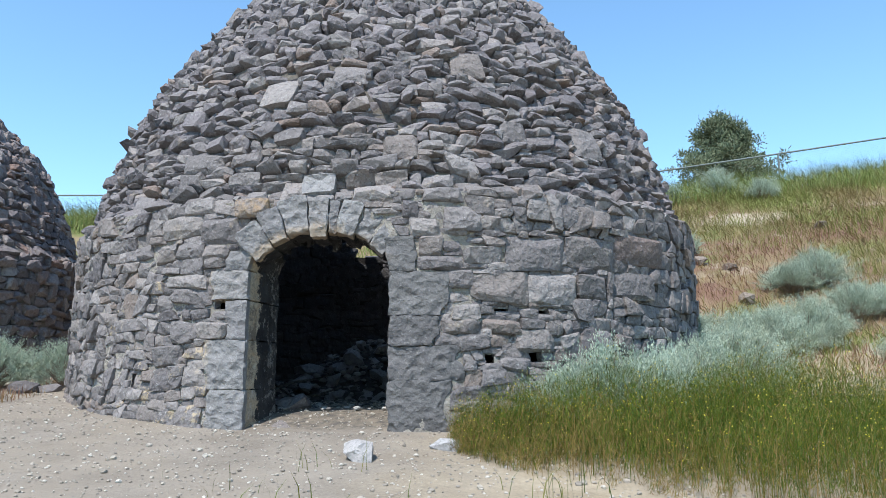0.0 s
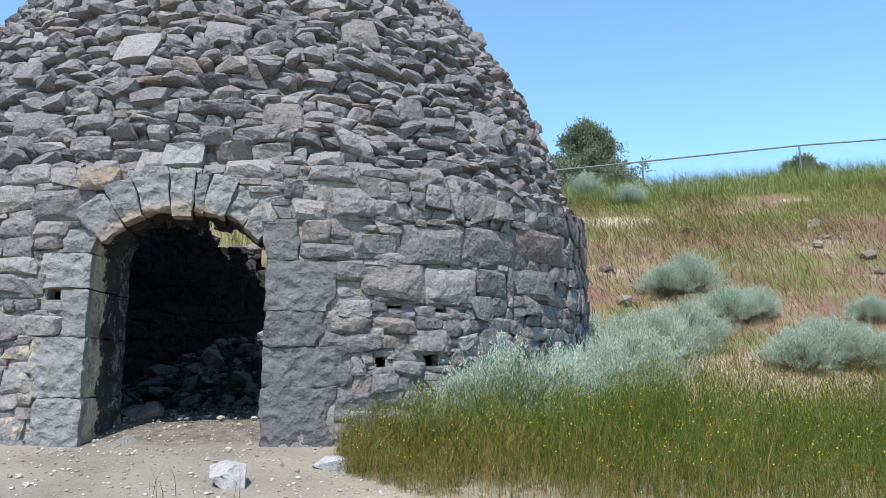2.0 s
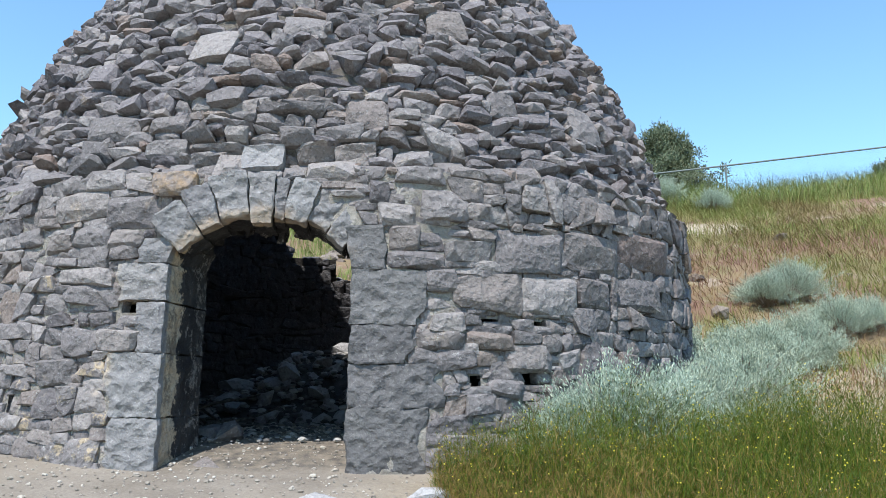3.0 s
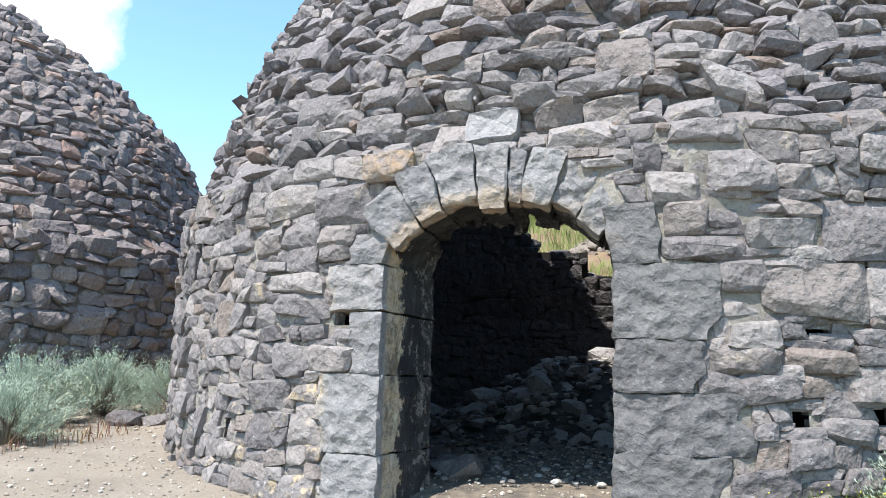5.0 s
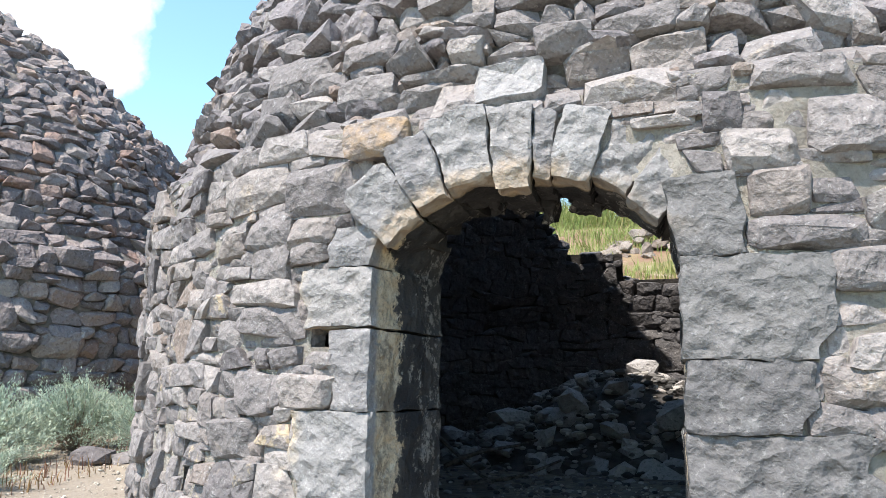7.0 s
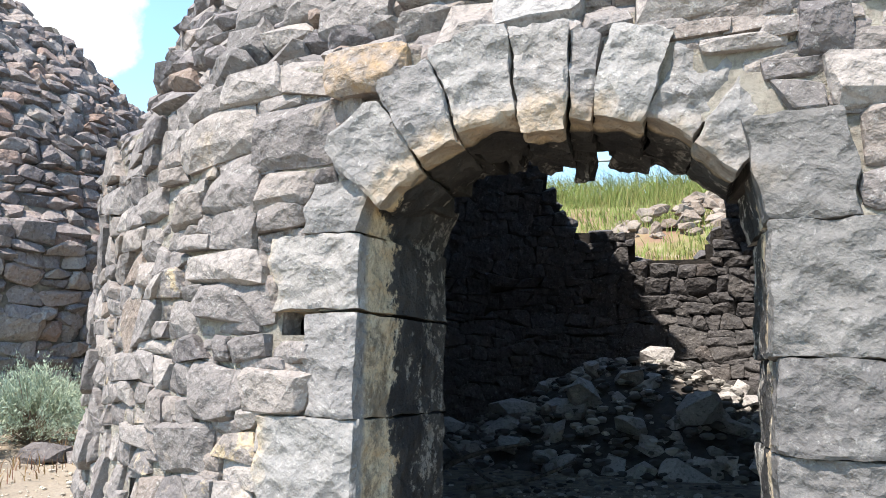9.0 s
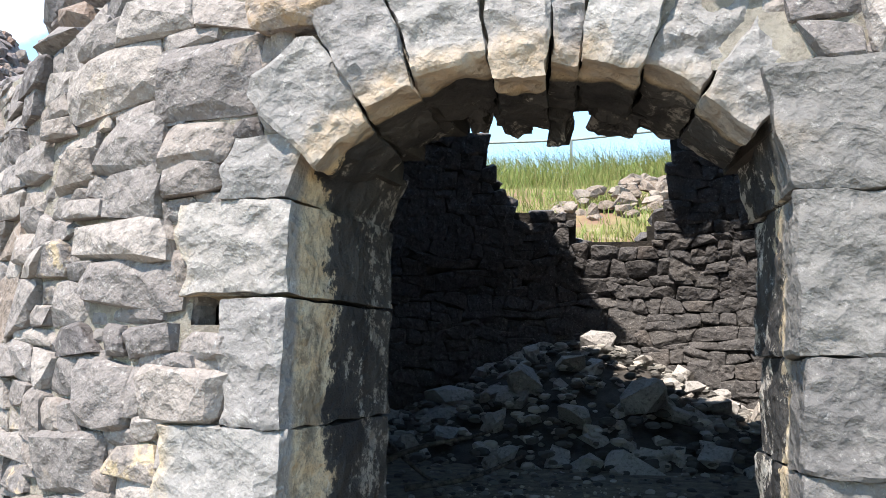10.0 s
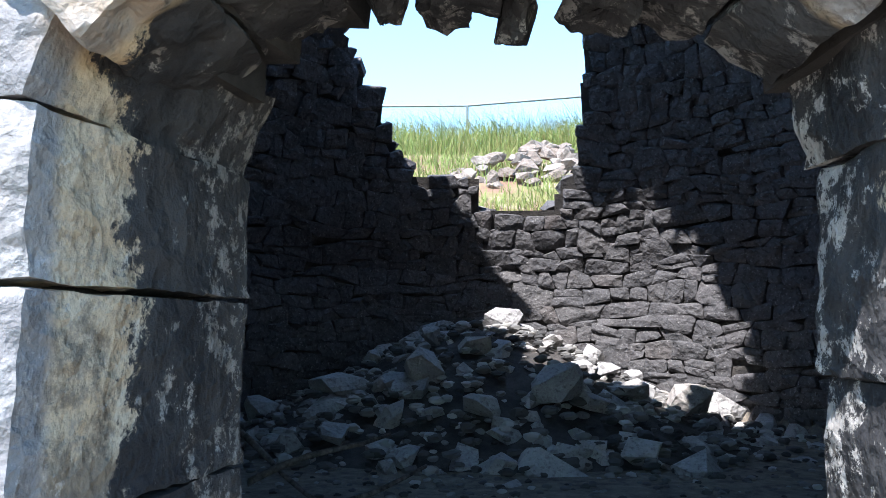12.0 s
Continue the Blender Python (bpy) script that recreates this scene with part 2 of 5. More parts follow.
def ground_material():
    n = Nodes("ground", 0.95)
    x, y, z = n.axis(0), n.axis(1), n.axis(2)
    dirt = n.mix(n.range(n.noise(1.3, 6, 0.6), 0.35, 0.65), (0.255, 0.222, 0.178), (0.335, 0.298, 0.245))
    sand = n.mix(n.range(n.noise(2.1, 6, 0.6), 0.35, 0.65), (0.37, 0.305, 0.205), (0.49, 0.42, 0.30))
    dirt = n.mix(n.range(n.math("ADD", n.math("SUBTRACT", x, n.math("MULTIPLY", y, 0.28)), n.math("MULTIPLY", n.noise(0.8, 6, 0.65), 2.4)), -1.6, 0.4), dirt, sand)
    dirt = n.mix(n.range(n.noise(38, 6, 0.7), 0.35, 0.7, 0.0, 0.7), n.mix(0.8, dirt, (0.55, 0.52, 0.5), "MULTIPLY"), dirt)
    dirt = n.mix(n.range(n.noise(0.55, 4, 0.5), 0.46, 0.6, 0.0, 0.7), dirt, (0.27, 0.23, 0.178))
    hill = n.mix(n.range(n.noise(0.45, 6, 0.6), 0.42, 0.60), (0.25, 0.18, 0.105), (0.15, 0.165, 0.055))
    hill = n.mix(n.range(n.noise(0.5, 7, 0.68), 0.46, 0.56), hill, (0.21, 0.125, 0.088))
    hill = n.mix(n.range(n.noise(1.1, 6, 0.68), 0.56, 0.66), hill, (0.34, 0.27, 0.20))
    hill = n.mix(n.range(n.noise(24, 6, 0.7), 0.3, 0.7, 0.0, 0.6), hill, n.mix(0.8, hill, (0.5, 0.5, 0.45), "MULTIPLY"))
    # two worn bare patches below the ridge
    for px, py, rad in ((8.8, 22.3, 1.15), (16.0, 23.4, 0.8)):
        ex, ey = n.math("MULTIPLY", n.math("SUBTRACT", x, px), 0.7), n.math("SUBTRACT", y, py)
        e = n.math("SQRT", n.math("ADD", n.math("MULTIPLY", ex, ex), n.math("MULTIPLY", ey, ey)), 0)
        e = n.math("ADD", e, n.math("MULTIPLY", n.math("SUBTRACT", n.noise(1.6, 6, 0.65), 0.5), 1.6))
        hill = n.mix(n.range(e, rad - 0.5, rad), (0.35, 0.295, 0.215), hill)
    c = n.mix(n.range(n.math("ADD", z, n.math("MULTIPLY", n.noise(0.9, 5, 0.6), 0.9)), 2.2, 2.8), dirt, hill)
    # charcoal-blackened earth inside the kiln
    dx, dy = n.math("ADD", x, 0.864), n.math("SUBTRACT", y, 13.176)
    r = n.math("SQRT", n.math("ADD", n.math("MULTIPLY", dx, dx), n.math("MULTIPLY", dy, dy)), 0)
    r = n.math("ADD", r, n.math("MULTIPLY", n.noise(2.5, 5, 0.6), 0.8))
    char = n.mix(n.range(n.noise(8, 7, 0.7), 0.35, 0.7), (0.08, 0.072, 0.063), (0.25, 0.21, 0.16))
    c = n.mix(n.range(r, 4.85, 5.15), char, c)
    n.bump((n.noise(7, 7, 0.65), 0.6, 0.05), (n.noise(48, 5, 0.7), 0.7, 0.012))
    return n.done(c)


def leaf_material(name, stops, rough=0.7, patch=None, dull=0.8):
    n = Nodes(name, rough)
    c = n.ramp(n.geo.outputs["Random Per Island"], stops)
    if patch:
        c = n.mix(n.range(n.noise(0.33, 6, 0.62), 0.47, 0.60, 0.0, 0.65), c, n.ramp(n.geo.outputs["Random Per Island"], patch))
    c = n.mix(n.range(n.noise(1.4, 5, 0.65), 0.36, 0.64, 0.0, dull), c, n.mix(0.8, c, (0.62, 0.52, 0.42), "MULTIPLY"))
    n.b.inputs["Transmission Weight"].default_value = 0.0
    return n.done(c)


m_ground = ground_material()
m_sage = leaf_material("sage_leaf", [(0, (0.25, 0.325, 0.25)), (0.6, (0.36, 0.435, 0.345)), (1, (0.46, 0.51, 0.37))], dull=0.4)
m_weed = leaf_material("weed_green", [(0, (0.030, 0.062, 0.004)), (0.6, (0.068, 0.104, 0.005)), (1, (0.135, 0.135, 0.008))], dull=0.4)
m_dry = leaf_material("dry_grass", [(0, (0.22, 0.155, 0.065)), (0.35, (0.25, 0.17, 0.08)), (0.7, (0.235, 0.135, 0.09)), (1, (0.20, 0.105, 0.085))])
m_weed_dry = leaf_material("weed_stem_dry", [(0, (0.15, 0.105, 0.025)), (0.6, (0.21, 0.15, 0.04)), (1, (0.20, 0.12, 0.05))], dull=0.4)
m_ridge = leaf_material("ridge_grass", [(0, (0.15, 0.22, 0.055)), (0.55, (0.21, 0.26, 0.075)), (1, (0.30, 0.27, 0.12))])
m_hill = leaf_material("hill_grass", [(0, (0.15, 0.205, 0.05)), (0.55, (0.225, 0.25, 0.065)), (1, (0.30, 0.26, 0.11))], patch=[(0, (0.25, 0.18, 0.08)), (0.5, (0.23, 0.13, 0.085)), (1, (0.29, 0.22, 0.11))])
m_juniper = leaf_material("juniper_leaf", [(0, (0.10, 0.135, 0.08)), (0.6, (0.15, 0.19, 0.115)), (1, (0.20, 0.225, 0.14))])
m_flower = leaf_material("yellow_flower", [(0, (0.60, 0.50, 0.03)), (1, (0.66, 0.58, 0.08))])
m_twig = Nodes("twig_bark", 0.9)
m_twig = m_twig.done(m_twig.mix(m_twig.range(m_twig.noise(20), 0.3, 0.7), (0.16, 0.12, 0.09), (0.27, 0.22, 0.17)))
m_steel = Nodes("galvanised_steel", 0.5)
m_steel.b.inputs["Metallic"].default_value = 0.4
m_steel = m_steel.done(m_steel.mix(m_steel.range(m_steel.noise(14), 0.3, 0.7), (0.15, 0.17, 0.16), (0.22, 0.24, 0.225)))


# ---- mesh helpers ----
def mesh_ob(name, verts, faces, mats, parent=None, label="", smooth=False, mat_index=None, crease=0):
    me = bpy.data.meshes.new(name)
    me.from_pydata(np.asarray(verts).tolist(), [], faces if isinstance(faces, list) else faces.tolist())
    for m in mats if isinstance(mats, (list, tuple)) else [mats]:
        me.materials.append(m)
    if mat_index is not None:
        me.polygons.foreach_set("material_index", np.asarray(mat_index, dtype=np.int32))
    if smooth:
        me.polygons.foreach_set("use_smooth", np.ones(len(me.polygons), dtype=bool))
    if crease:
        me.polygons.foreach_set("use_smooth", np.ones(len(me.polygons), dtype=bool))
        me.set_sharp_from_angle(angle=radians(crease))
    me.update()
    ob = new(name, me)
    if parent is not None:
        ob.parent = parent
    if label:
        tagged(ob, label=label)
    return ob


class Joined:
    """Gathers many small pieces into one mesh."""

    def __init__(self):
        self.v, self.f, self.n = [], [], 0

    def add(self, v, f):
        self.v.append(v)
        self.f += [tuple(i + self.n for i in q) for q in f]
        self.n += len(v)

    def make(self, name, mat, parent=None, label="", kind="stuff"):
        ob = mesh_ob(name, np.concatenate(self.v), self.f, mat, parent, label)
        if kind:
            tagged(ob, kind=kind)
        return ob


def fan_faces(seg, rings):
    """Faces of a closed cap: rings of seg points from the back outline inwards, and a last centre point."""
    f = []
    for r in range(rings - 1):
        a, b = r * seg, (r + 1) * seg
        for i in range(seg):
            j = (i + 1) % seg
            f.append((a + i, a + j, b + j, b + i))
    a, c = (rings - 1) * seg, rings * seg
    f += [(a + i, a + (i + 1) % seg, c) for i in range(seg)]
    return f


FACES = {}


def stone_uv(quad, rng, seg=10, radii=(1.0, 0.99, 0.86, 0.5), depth=0.16, bulge=0.05, square=4.5, gap=0.008, planes=4, slope=0.28, rough=0.008):
    """One roughly dressed stone that fills a four-cornered cell (u, v). Returns u, v, out and the faces."""
    q = np.asarray(quad, float)
    a = (np.arange(seg) + rng.random() * 0.6) * 2 * np.pi / seg
    c, s = np.cos(a), np.sin(a)
    k = (np.abs(c) ** square + np.abs(s) ** square) ** (-1 / square)
    k = k * (1 - 0.07 * rng.random(seg) ** 2)
    size = np.array([np.hypot(*(q[1] - q[0])), np.hypot(*(q[3] - q[0]))])
    P = []
    for i, r in enumerate(radii):
        P.append(np.stack([c * k * r, s * k * r], 1))
    P.append(np.zeros((1, 2)))
    p = np.concatenate(P)
    rr = np.repeat(list(radii) + [0.0], [seg] * len(radii) + [1])
    jit = rng.normal(0, 0.05, p.shape)
    jit[: 2 * seg] = 0
    p = p + jit * (rr < 0.95)[:, None]
    s1, t1 = (p[:, 0] + 1) / 2, (p[:, 1] + 1) / 2
    shrink = 1 - gap / np.maximum(size, 0.03)
    s1, t1 = 0.5 + (s1 - 0.5) * shrink[0], 0.5 + (t1 - 0.5) * shrink[1]
    uv = q[0] * ((1 - s1) * (1 - t1))[:, None] + q[1] * (s1 * (1 - t1))[:, None] + q[2] * (s1 * t1)[:, None] + q[3] * ((1 - s1) * t1)[:, None]
    mid = uv.mean(0)
    out = np.full(len(uv), 9.0)
    reach = min(size.min(), 0.3)
    for _ in range(planes):
        g = rng.normal(0, slope, 2)
        out = np.minimum(out, bulge + rng.random() * 0.25 * reach * slope * 2 + (uv - mid) @ g)
    out = out - np.where(rr > 0.9, 0.22 * reach * 0.5 + 0.01, 0.0) * (0.4 + 0.8 * rng.random(len(rr)))
    out = out + rng.normal(0, rough, len(out))
    out = np.clip(out, -0.06, bulge + 0.2)
    out[:seg] = -depth
    key = (seg, len(radii))
    if key not in FACES:
        FACES[key] = fan_faces(seg, len(radii))
    return uv[:, 0], uv[:, 1], out, FACES[key]


def hull(points):
    """Vertices and faces of the convex hull of some points."""
    bm = bmesh.new()
    vs = [bm.verts.new(q) for q in points]
    r = bmesh.ops.convex_hull(bm, input=vs, use_existing_faces=False)
    gone = {g for g in r["geom_interior"] if isinstance(g, bmesh.types.BMVert)} | {v for v in bm.verts if not v.link_faces}
    for g in gone:
        bm.verts.remove(g)
    bm.verts.index_update()
    v = np.array([q.co[:] for q in bm.verts])
    f = [tuple(q.index for q in face.verts) for face in bm.faces]
    bm.free()
    return v, f


def hewn(quad, rng, bulge=0.05, depth=0.13, gap=0.006, inner=7, rough=0.03, chamfer=0.18, lean=0.17):
    """An angular broken stone that fills a four-cornered cell (u, v): flat chipped faces and sharp arrises."""
    q = np.asarray(quad, float)
    mid = q.mean(0)
    d = q - mid
    ln = np.linalg.norm(d, axis=1, keepdims=True)
    q = mid + d * np.maximum(0.3, 1 - 1.3 * gap / np.maximum(ln, 0.02))
    ring = []
    for k in range(4):
        a, b, c = q[k - 1], q[k], q[(k + 1) % 4]
        s, t = rng.uniform(0.02, chamfer, 2)
        ring += [b + (a - b) * s, b + (c - b) * t, (b + c) / 2 + (b + c - 2 * mid) / 2 * rng.uniform(-0.02, 0.05)]
    ring = np.array(ring)
    g = rng.normal(0, lean, 2)
    size = min(np.ptp(q[:, 0]), np.ptp(q[:, 1]))
    n = len(ring)
    P = [np.column_stack([ring, np.full(n, -depth)])]
    P.append(np.column_stack([ring, bulge - rng.uniform(0.2, 1.0, n) * rough + (ring - mid) @ g]))
    w = rng.uniform(-0.42, 0.42, (inner, 2))
    cen = mid + np.stack([w[:, 0] * np.ptp(q[:, 0]), w[:, 1] * np.ptp(q[:, 1])], 1)
    P.append(np.column_stack([cen, bulge + rng.uniform(-0.1, 0.75, inner) * rough * min(1.0, size / 0.16) + (cen - mid) @ g]))
    v, f = hull(np.concatenate(P))
    return v[:, 0], v[:, 1], v[:, 2], f


def rock_mesh(rng, size, seg=9, planes=9):
    """A loose broken rock: a ball cut by random planes. Its base lies at z = 0."""
    lat = np.linspace(-np.pi / 2, np.pi / 2, 7)[1:-1]
    v = [(0, 0, -1)]
    for la in lat:
        for i in range(seg):
            a = 2 * np.pi * (i + 0.5 * rng.random()) / seg
            v.append((np.cos(la) * np.cos(a), np.cos(la) * np.sin(a), np.sin(la)))
    v.append((0, 0, 1))
    v = np.array(v)
    n = rng.normal(0, 1, (planes, 3))
    n /= np.linalg.norm(n, axis=1)[:, None]
    h = 0.55 + 0.3 * rng.random(planes)
    d = v @ n.T
    k = np.min(np.where(d > 0.05, h / np.maximum(d, 0.05), 9.0), axis=1)
    v = v * np.minimum(k, 1.0)[:, None] * np.asarray(size) + rng.normal(0, 0.012, v.shape) * np.asarray(size)
    f = [(0, 1 + (i + 1) % seg, 1 + i) for i in range(seg)]
    for r in range(len(lat) - 1):
        a, b = 1 + r * seg, 1 + (r + 1) * seg
        f += [(a + i, a + (i + 1) % seg, b + (i + 1) % seg, b + i) for i in range(seg)]
    a, top = 1 + (len(lat) - 1) * seg, len(v) - 1
    f += [(a + i, a + (i + 1) % seg, top) for i in range(seg)]
    v[:, 2] -= v[:, 2].min()
    return v, f


# ---- terrain ----
def smooth(a, b, x):
    t = np.clip((x - a) / (b - a), 0, 1)
    return t * t * (3 - 2 * t)


KX, KY = -0.864, 13.176       # axis of the kiln
FLOOR = 1.08                  # the kiln's earth floor


def wave(x, y):
    return np.sin(x * 1.7 + 0.6 * np.sin(y * 1.1)) * np.sin(y * 1.3 + 1.2) * 0.5 + np.sin(x * 0.6 + 2) * np.sin(y * 0.5) * 0.7


def ground_z(x, y):
    x, y = np.asarray(x, float), np.asarray(y, float)
    z = np.interp(y, [-30, 14, 17.5, 21.7, 24, 27, 30, 60, 400], [-3.15, 1.5, 3.25, 5.0, 5.8, 6.8, 7.1, 7.4, 8.0])
    z = z + 0.115 * np.clip(x - 0.5, 0, 25) * smooth(7.5, 15, y)
    z = z + 0.045 * wave(x, y) * smooth(0, 1, np.hypot(x - KX, y - KY) / 6)
    r = np.hypot(x - KX, y - KY)
    k = smooth(4.2, 4.75, r)
    z = FLOOR * (1 - k) + z * k
    k = np.exp(-(((x + 1.37) / 1.3) ** 2)) * smooth(7.4, 8.3, y) * (1 - smooth(9.3, 10.4, y))
    return z * (1 - k) + (0.87 + (FLOOR - 0.87) * smooth(8.3, 9.8, y)) * k


def axis_lines(edges):
    out = []
    for a, b, d in edges:
        out += list(np.arange(a, b, d))
    return np.array(out + [edges[-1][1]])


gx = axis_lines([(-400, -60, 40), (-60, -16, 4), (-16, -8, 0.5), (-8, 8, 0.16), (8, 22, 0.5), (22, 60, 4), (60, 400, 40)])
gy = axis_lines([(-400, -40, 40), (-40, 0, 4), (0, 3, 0.3), (3, 18, 0.16), (18, 34, 0.4), (34, 60, 3), (60, 400, 40)])
GX, GY = np.meshgrid(gx, gy)
GZ = ground_z(GX, GY)
nx, ny = len(gx), len(gy)
idx = np.arange(nx * ny).reshape(ny, nx)
gf = np.stack([idx[:-1, :-1], idx[:-1, 1:], idx[1:, 1:], idx[1:, :-1]], -1).reshape(-1, 4)
ground = mesh_ob("ground", np.stack([GX, GY, GZ], -1).reshape(-1, 3), gf, m_ground, smooth=True)
tagged(ground, "pale gravelly dirt rising into a dry grassy hillside", "ground", kind="structure")

# ---- the kiln ----
PZ = [0.3, 1.7, 2.95, 3.48, 3.60, 4.0, 4.5, 5.5, 6.5, 7.5, 8.3, 9.0]
PR = [4.93, 4.87, 4.87, 4.88, 4.68, 4.57, 4.42, 4.01, 3.35, 2.56, 1.80, 1.00]
LEDGE = 3.52                  # the upright wall ends here and the dome begins
THICK = 0.66
TOP = 8.1


def radius(z):
    return np.interp(z, PZ, PR)


def radius_inside(z):
    """The inner face has no ledge."""
    return np.interp(z, PZ[:3] + PZ[5:], PR[:3] + PR[5:]) - THICK


def dent(u, z):
    """The front is flattened round the doorway."""
    x = KX + 4.9 * np.sin(u / 4.9)
    return 0.27 * np.exp(-(((x + 1.25) / 0.95) ** 2)) * (np.abs(u) < 7) * (1 - smooth(3.4, 4.0, z))


def ledge_shift(u, z):
    """The ledge climbs round the front with the slope of the ground."""
    return 0.15 * np.sin(np.asarray(u) / 4.9) * np.exp(-(((np.asarray(z) - 3.54) / 0.3) ** 2))


def on_kiln(u, z, out, cx=KX, cy=KY, inside=False, extra=0.0, flat=True):
    """Places (u along the wall, z, out of the surface) on the kiln's outer or inner face; u = 0 faces the path."""
    u, z, out = (np.asarray(a, float) for a in (u, z, out))
    th = u / 4.9
    face = radius_inside if inside else radius
    slope = (face(z + 0.15) - face(z - 0.15)) / 0.3
    nn = np.sqrt(1 + slope ** 2)
    r = face(z - ledge_shift(u, z)) + extra - (dent(u, z) if flat else 0)
    if inside:
        out = -out
    r = r + out / nn
    zz = z - out * slope / nn
    return np.stack([cx + r * np.sin(th), cy - r * np.cos(th), zz], -1)


def u_of(x):
    return 4.9 * math.asin((x - KX) / 4.9)


# doorway
DL, DR, SILL = -2.17, -0.58, 0.84
AX, AZ, AR = -1.375, 2.05, 0.985     # the arch's centre and inner radius
UL, UR = u_of(DL), u_of(DR)


def in_door(u, z, grow=0.0):
    x = KX + 4.9 * np.sin(u / 4.9)
    inside = (np.abs(u) < 6) & (x > DL - grow) & (x < DR + grow) & (z < AZ + math.sqrt(AR ** 2 - 0.795 ** 2) + 0.02)
    return inside | ((np.abs(u) < 6) & (np.hypot(x - AX, z - AZ) < AR + grow) & (z > AZ + 0.5))


# breach in the back of the dome: left edge, right edge by height, along the wall
BZ = [3.66, 3.70, 4.05, 4.06, 4.25, 4.75, 4.9, 5.2, 5.6, 6.4, 7.0, 8.0]
BL = [-1.1, -1.12, -1.16, -2.05, -2.3, -2.55, -2.6, -2.85, -3.2, -3.3, -2.9, -2.3]
BR = [-0.4, -0.05, 0.12, 0.13, 0.30, 0.34, 0.34, 0.34, 0.36, 0.1, -0.4, -0.9]
HALF = math.pi * 4.9


def in_breach(u, z, grow=0.0):
    ub = np.where(np.asarray(u) > 0, HALF - u, -HALF - u)     # distance along the wall from the point right behind
    x = KX + radius(z) * np.sin(ub / 4.9)
    return (np.cos(np.asarray(u) / 4.9) < -0.3) & (z > 3.68 - grow) & (z < 9.0) & (x > np.interp(z, BZ, BL) - grow) & (x < np.interp(z, BZ, BR) + grow)


HOLES = [(0.675, 2.20, 0.13, 0.10), (1.13, 2.19, 0.11, 0.09), (0.53, 1.66, 0.14, 0.14), (1.05, 1.69, 0.13, 0.15), (-2.46, 2.222, 0.25, 0.12), (-3.86, 1.50, 0.12, 0.09), (-3.62, 1.42, 0.10, 0.15), (-3.9, 0.98, 0.16, 0.08), (-3.62, 0.92, 0.20, 0.08)]


def in_hole(u, z, grow=0.0):
    hit = np.zeros(np.shape(u), bool)
    for x, hz, w, h in HOLES:
        hit |= (np.abs(u - u_of(x)) < w / 2 + grow) & (np.abs(z - hz) < h / 2 + grow)
    return hit


def wall_core(name, parent, cx, cy, top_of, extra, openings, mat_out, mat_in, step=0.1, z0=0.3):
    """The mortared core behind the facing stones, with thickness; openings go through it."""
    nu = int(2 * HALF / step)
    us = np.linspace(-HALF, HALF, nu + 1)[:-1]
    zs = np.arange(z0, TOP + 0.8, step)
    U, Z = np.meshgrid(us, zs, indexing="ij")
    Uc, Zc = U + HALF / nu, Z + step / 2
    keep = (Zc < top_of(Uc)) & ~openings(Uc, Zc)
    keep[:, -1] = False
    flat = cx == KX
    sink = np.where(Z < LEDGE + 0.15 * np.sin(U / 4.9), 0.002 - 0.032 * smooth(1.1, 2.0, U), -0.055) if flat else -0.03
    sink = sink + 0.014 * np.sin(U * 7.3 + 2 * np.sin(Z * 5)) * np.sin(Z * 9.1 + np.sin(U * 4))
    vo = on_kiln(U, Z, sink, cx, cy, False, extra, flat)
    vi = on_kiln(U, Z, -0.055, cx, cy, True, extra, flat)
    nz = len(zs)
    vid = np.arange(nu * nz).reshape(nu, nz)
    off = nu * nz
    faces, mi = [], []
    for i in range(nu):
        i2 = (i + 1) % nu
        for j in range(nz - 1):
            if not keep[i, j]:
                continue
            a, b, c, d = int(vid[i, j]), int(vid[i2, j]), int(vid[i2, j + 1]), int(vid[i, j + 1])
            hole = in_hole(np.float64(Uc[i, j]), np.float64(Zc[i, j])) if flat else False
            if not hole:
                faces.append((a, b, c, d))
                mi.append(0)
            faces.append((a + off, d + off, c + off, b + off))
            mi.append(1)
            for di, dj, e in ((-1, 0, (d, a)), (1, 0, (b, c)), (0, -1, (a, b)), (0, 1, (c, d))):
                jj = j + dj
                if jj < 0 or not keep[(i + di) % nu, jj]:
                    faces.append((e[1], e[0], e[0] + off, e[1] + off))
                    mi.append(1)
    return mesh_ob(name, np.concatenate([vo.reshape(-1, 3), vi.reshape(-1, 3)]), faces, [mat_out, mat_in], parent, mat_index=mi)


def mortar(name, a, b):
    n = Nodes(name, 0.95)
    c = n.mix(n.range(n.noise(4, 7, 0.65), 0.35, 0.65), a, b)
    n.bump((n.noise(22, 8, 0.7), 0.9, 0.03))
    return n.done(c)


def kiln_mortar():
    n = Nodes("kiln_mortar", 0.95)
    pale = n.mix(n.range(n.noise(4, 8, 0.68), 0.36, 0.64), (0.24, 0.22, 0.19), (0.40, 0.37, 0.32))
    pale = n.mix(n.range(n.noise(26, 8, 0.75), 0.48, 0.62, 0.0, 0.6), pale, (0.16, 0.145, 0.125))
    dry = n.mix(n.range(n.noise(4, 7, 0.65), 0.35, 0.65), (0.07, 0.066, 0.062), (0.20, 0.175, 0.145))
    c = n.mix(n.range(n.math("ADD", n.axis(2), n.math("MULTIPLY", n.noise(1.2, 5, 0.6), 0.8)), 3.86, 4.04), pale, dry)
    n.bump((n.noise(14, 9, 0.7), 1.0, 0.05), (n.noise(60, 6, 0.75), 0.9, 0.012))
    return n.done(c)


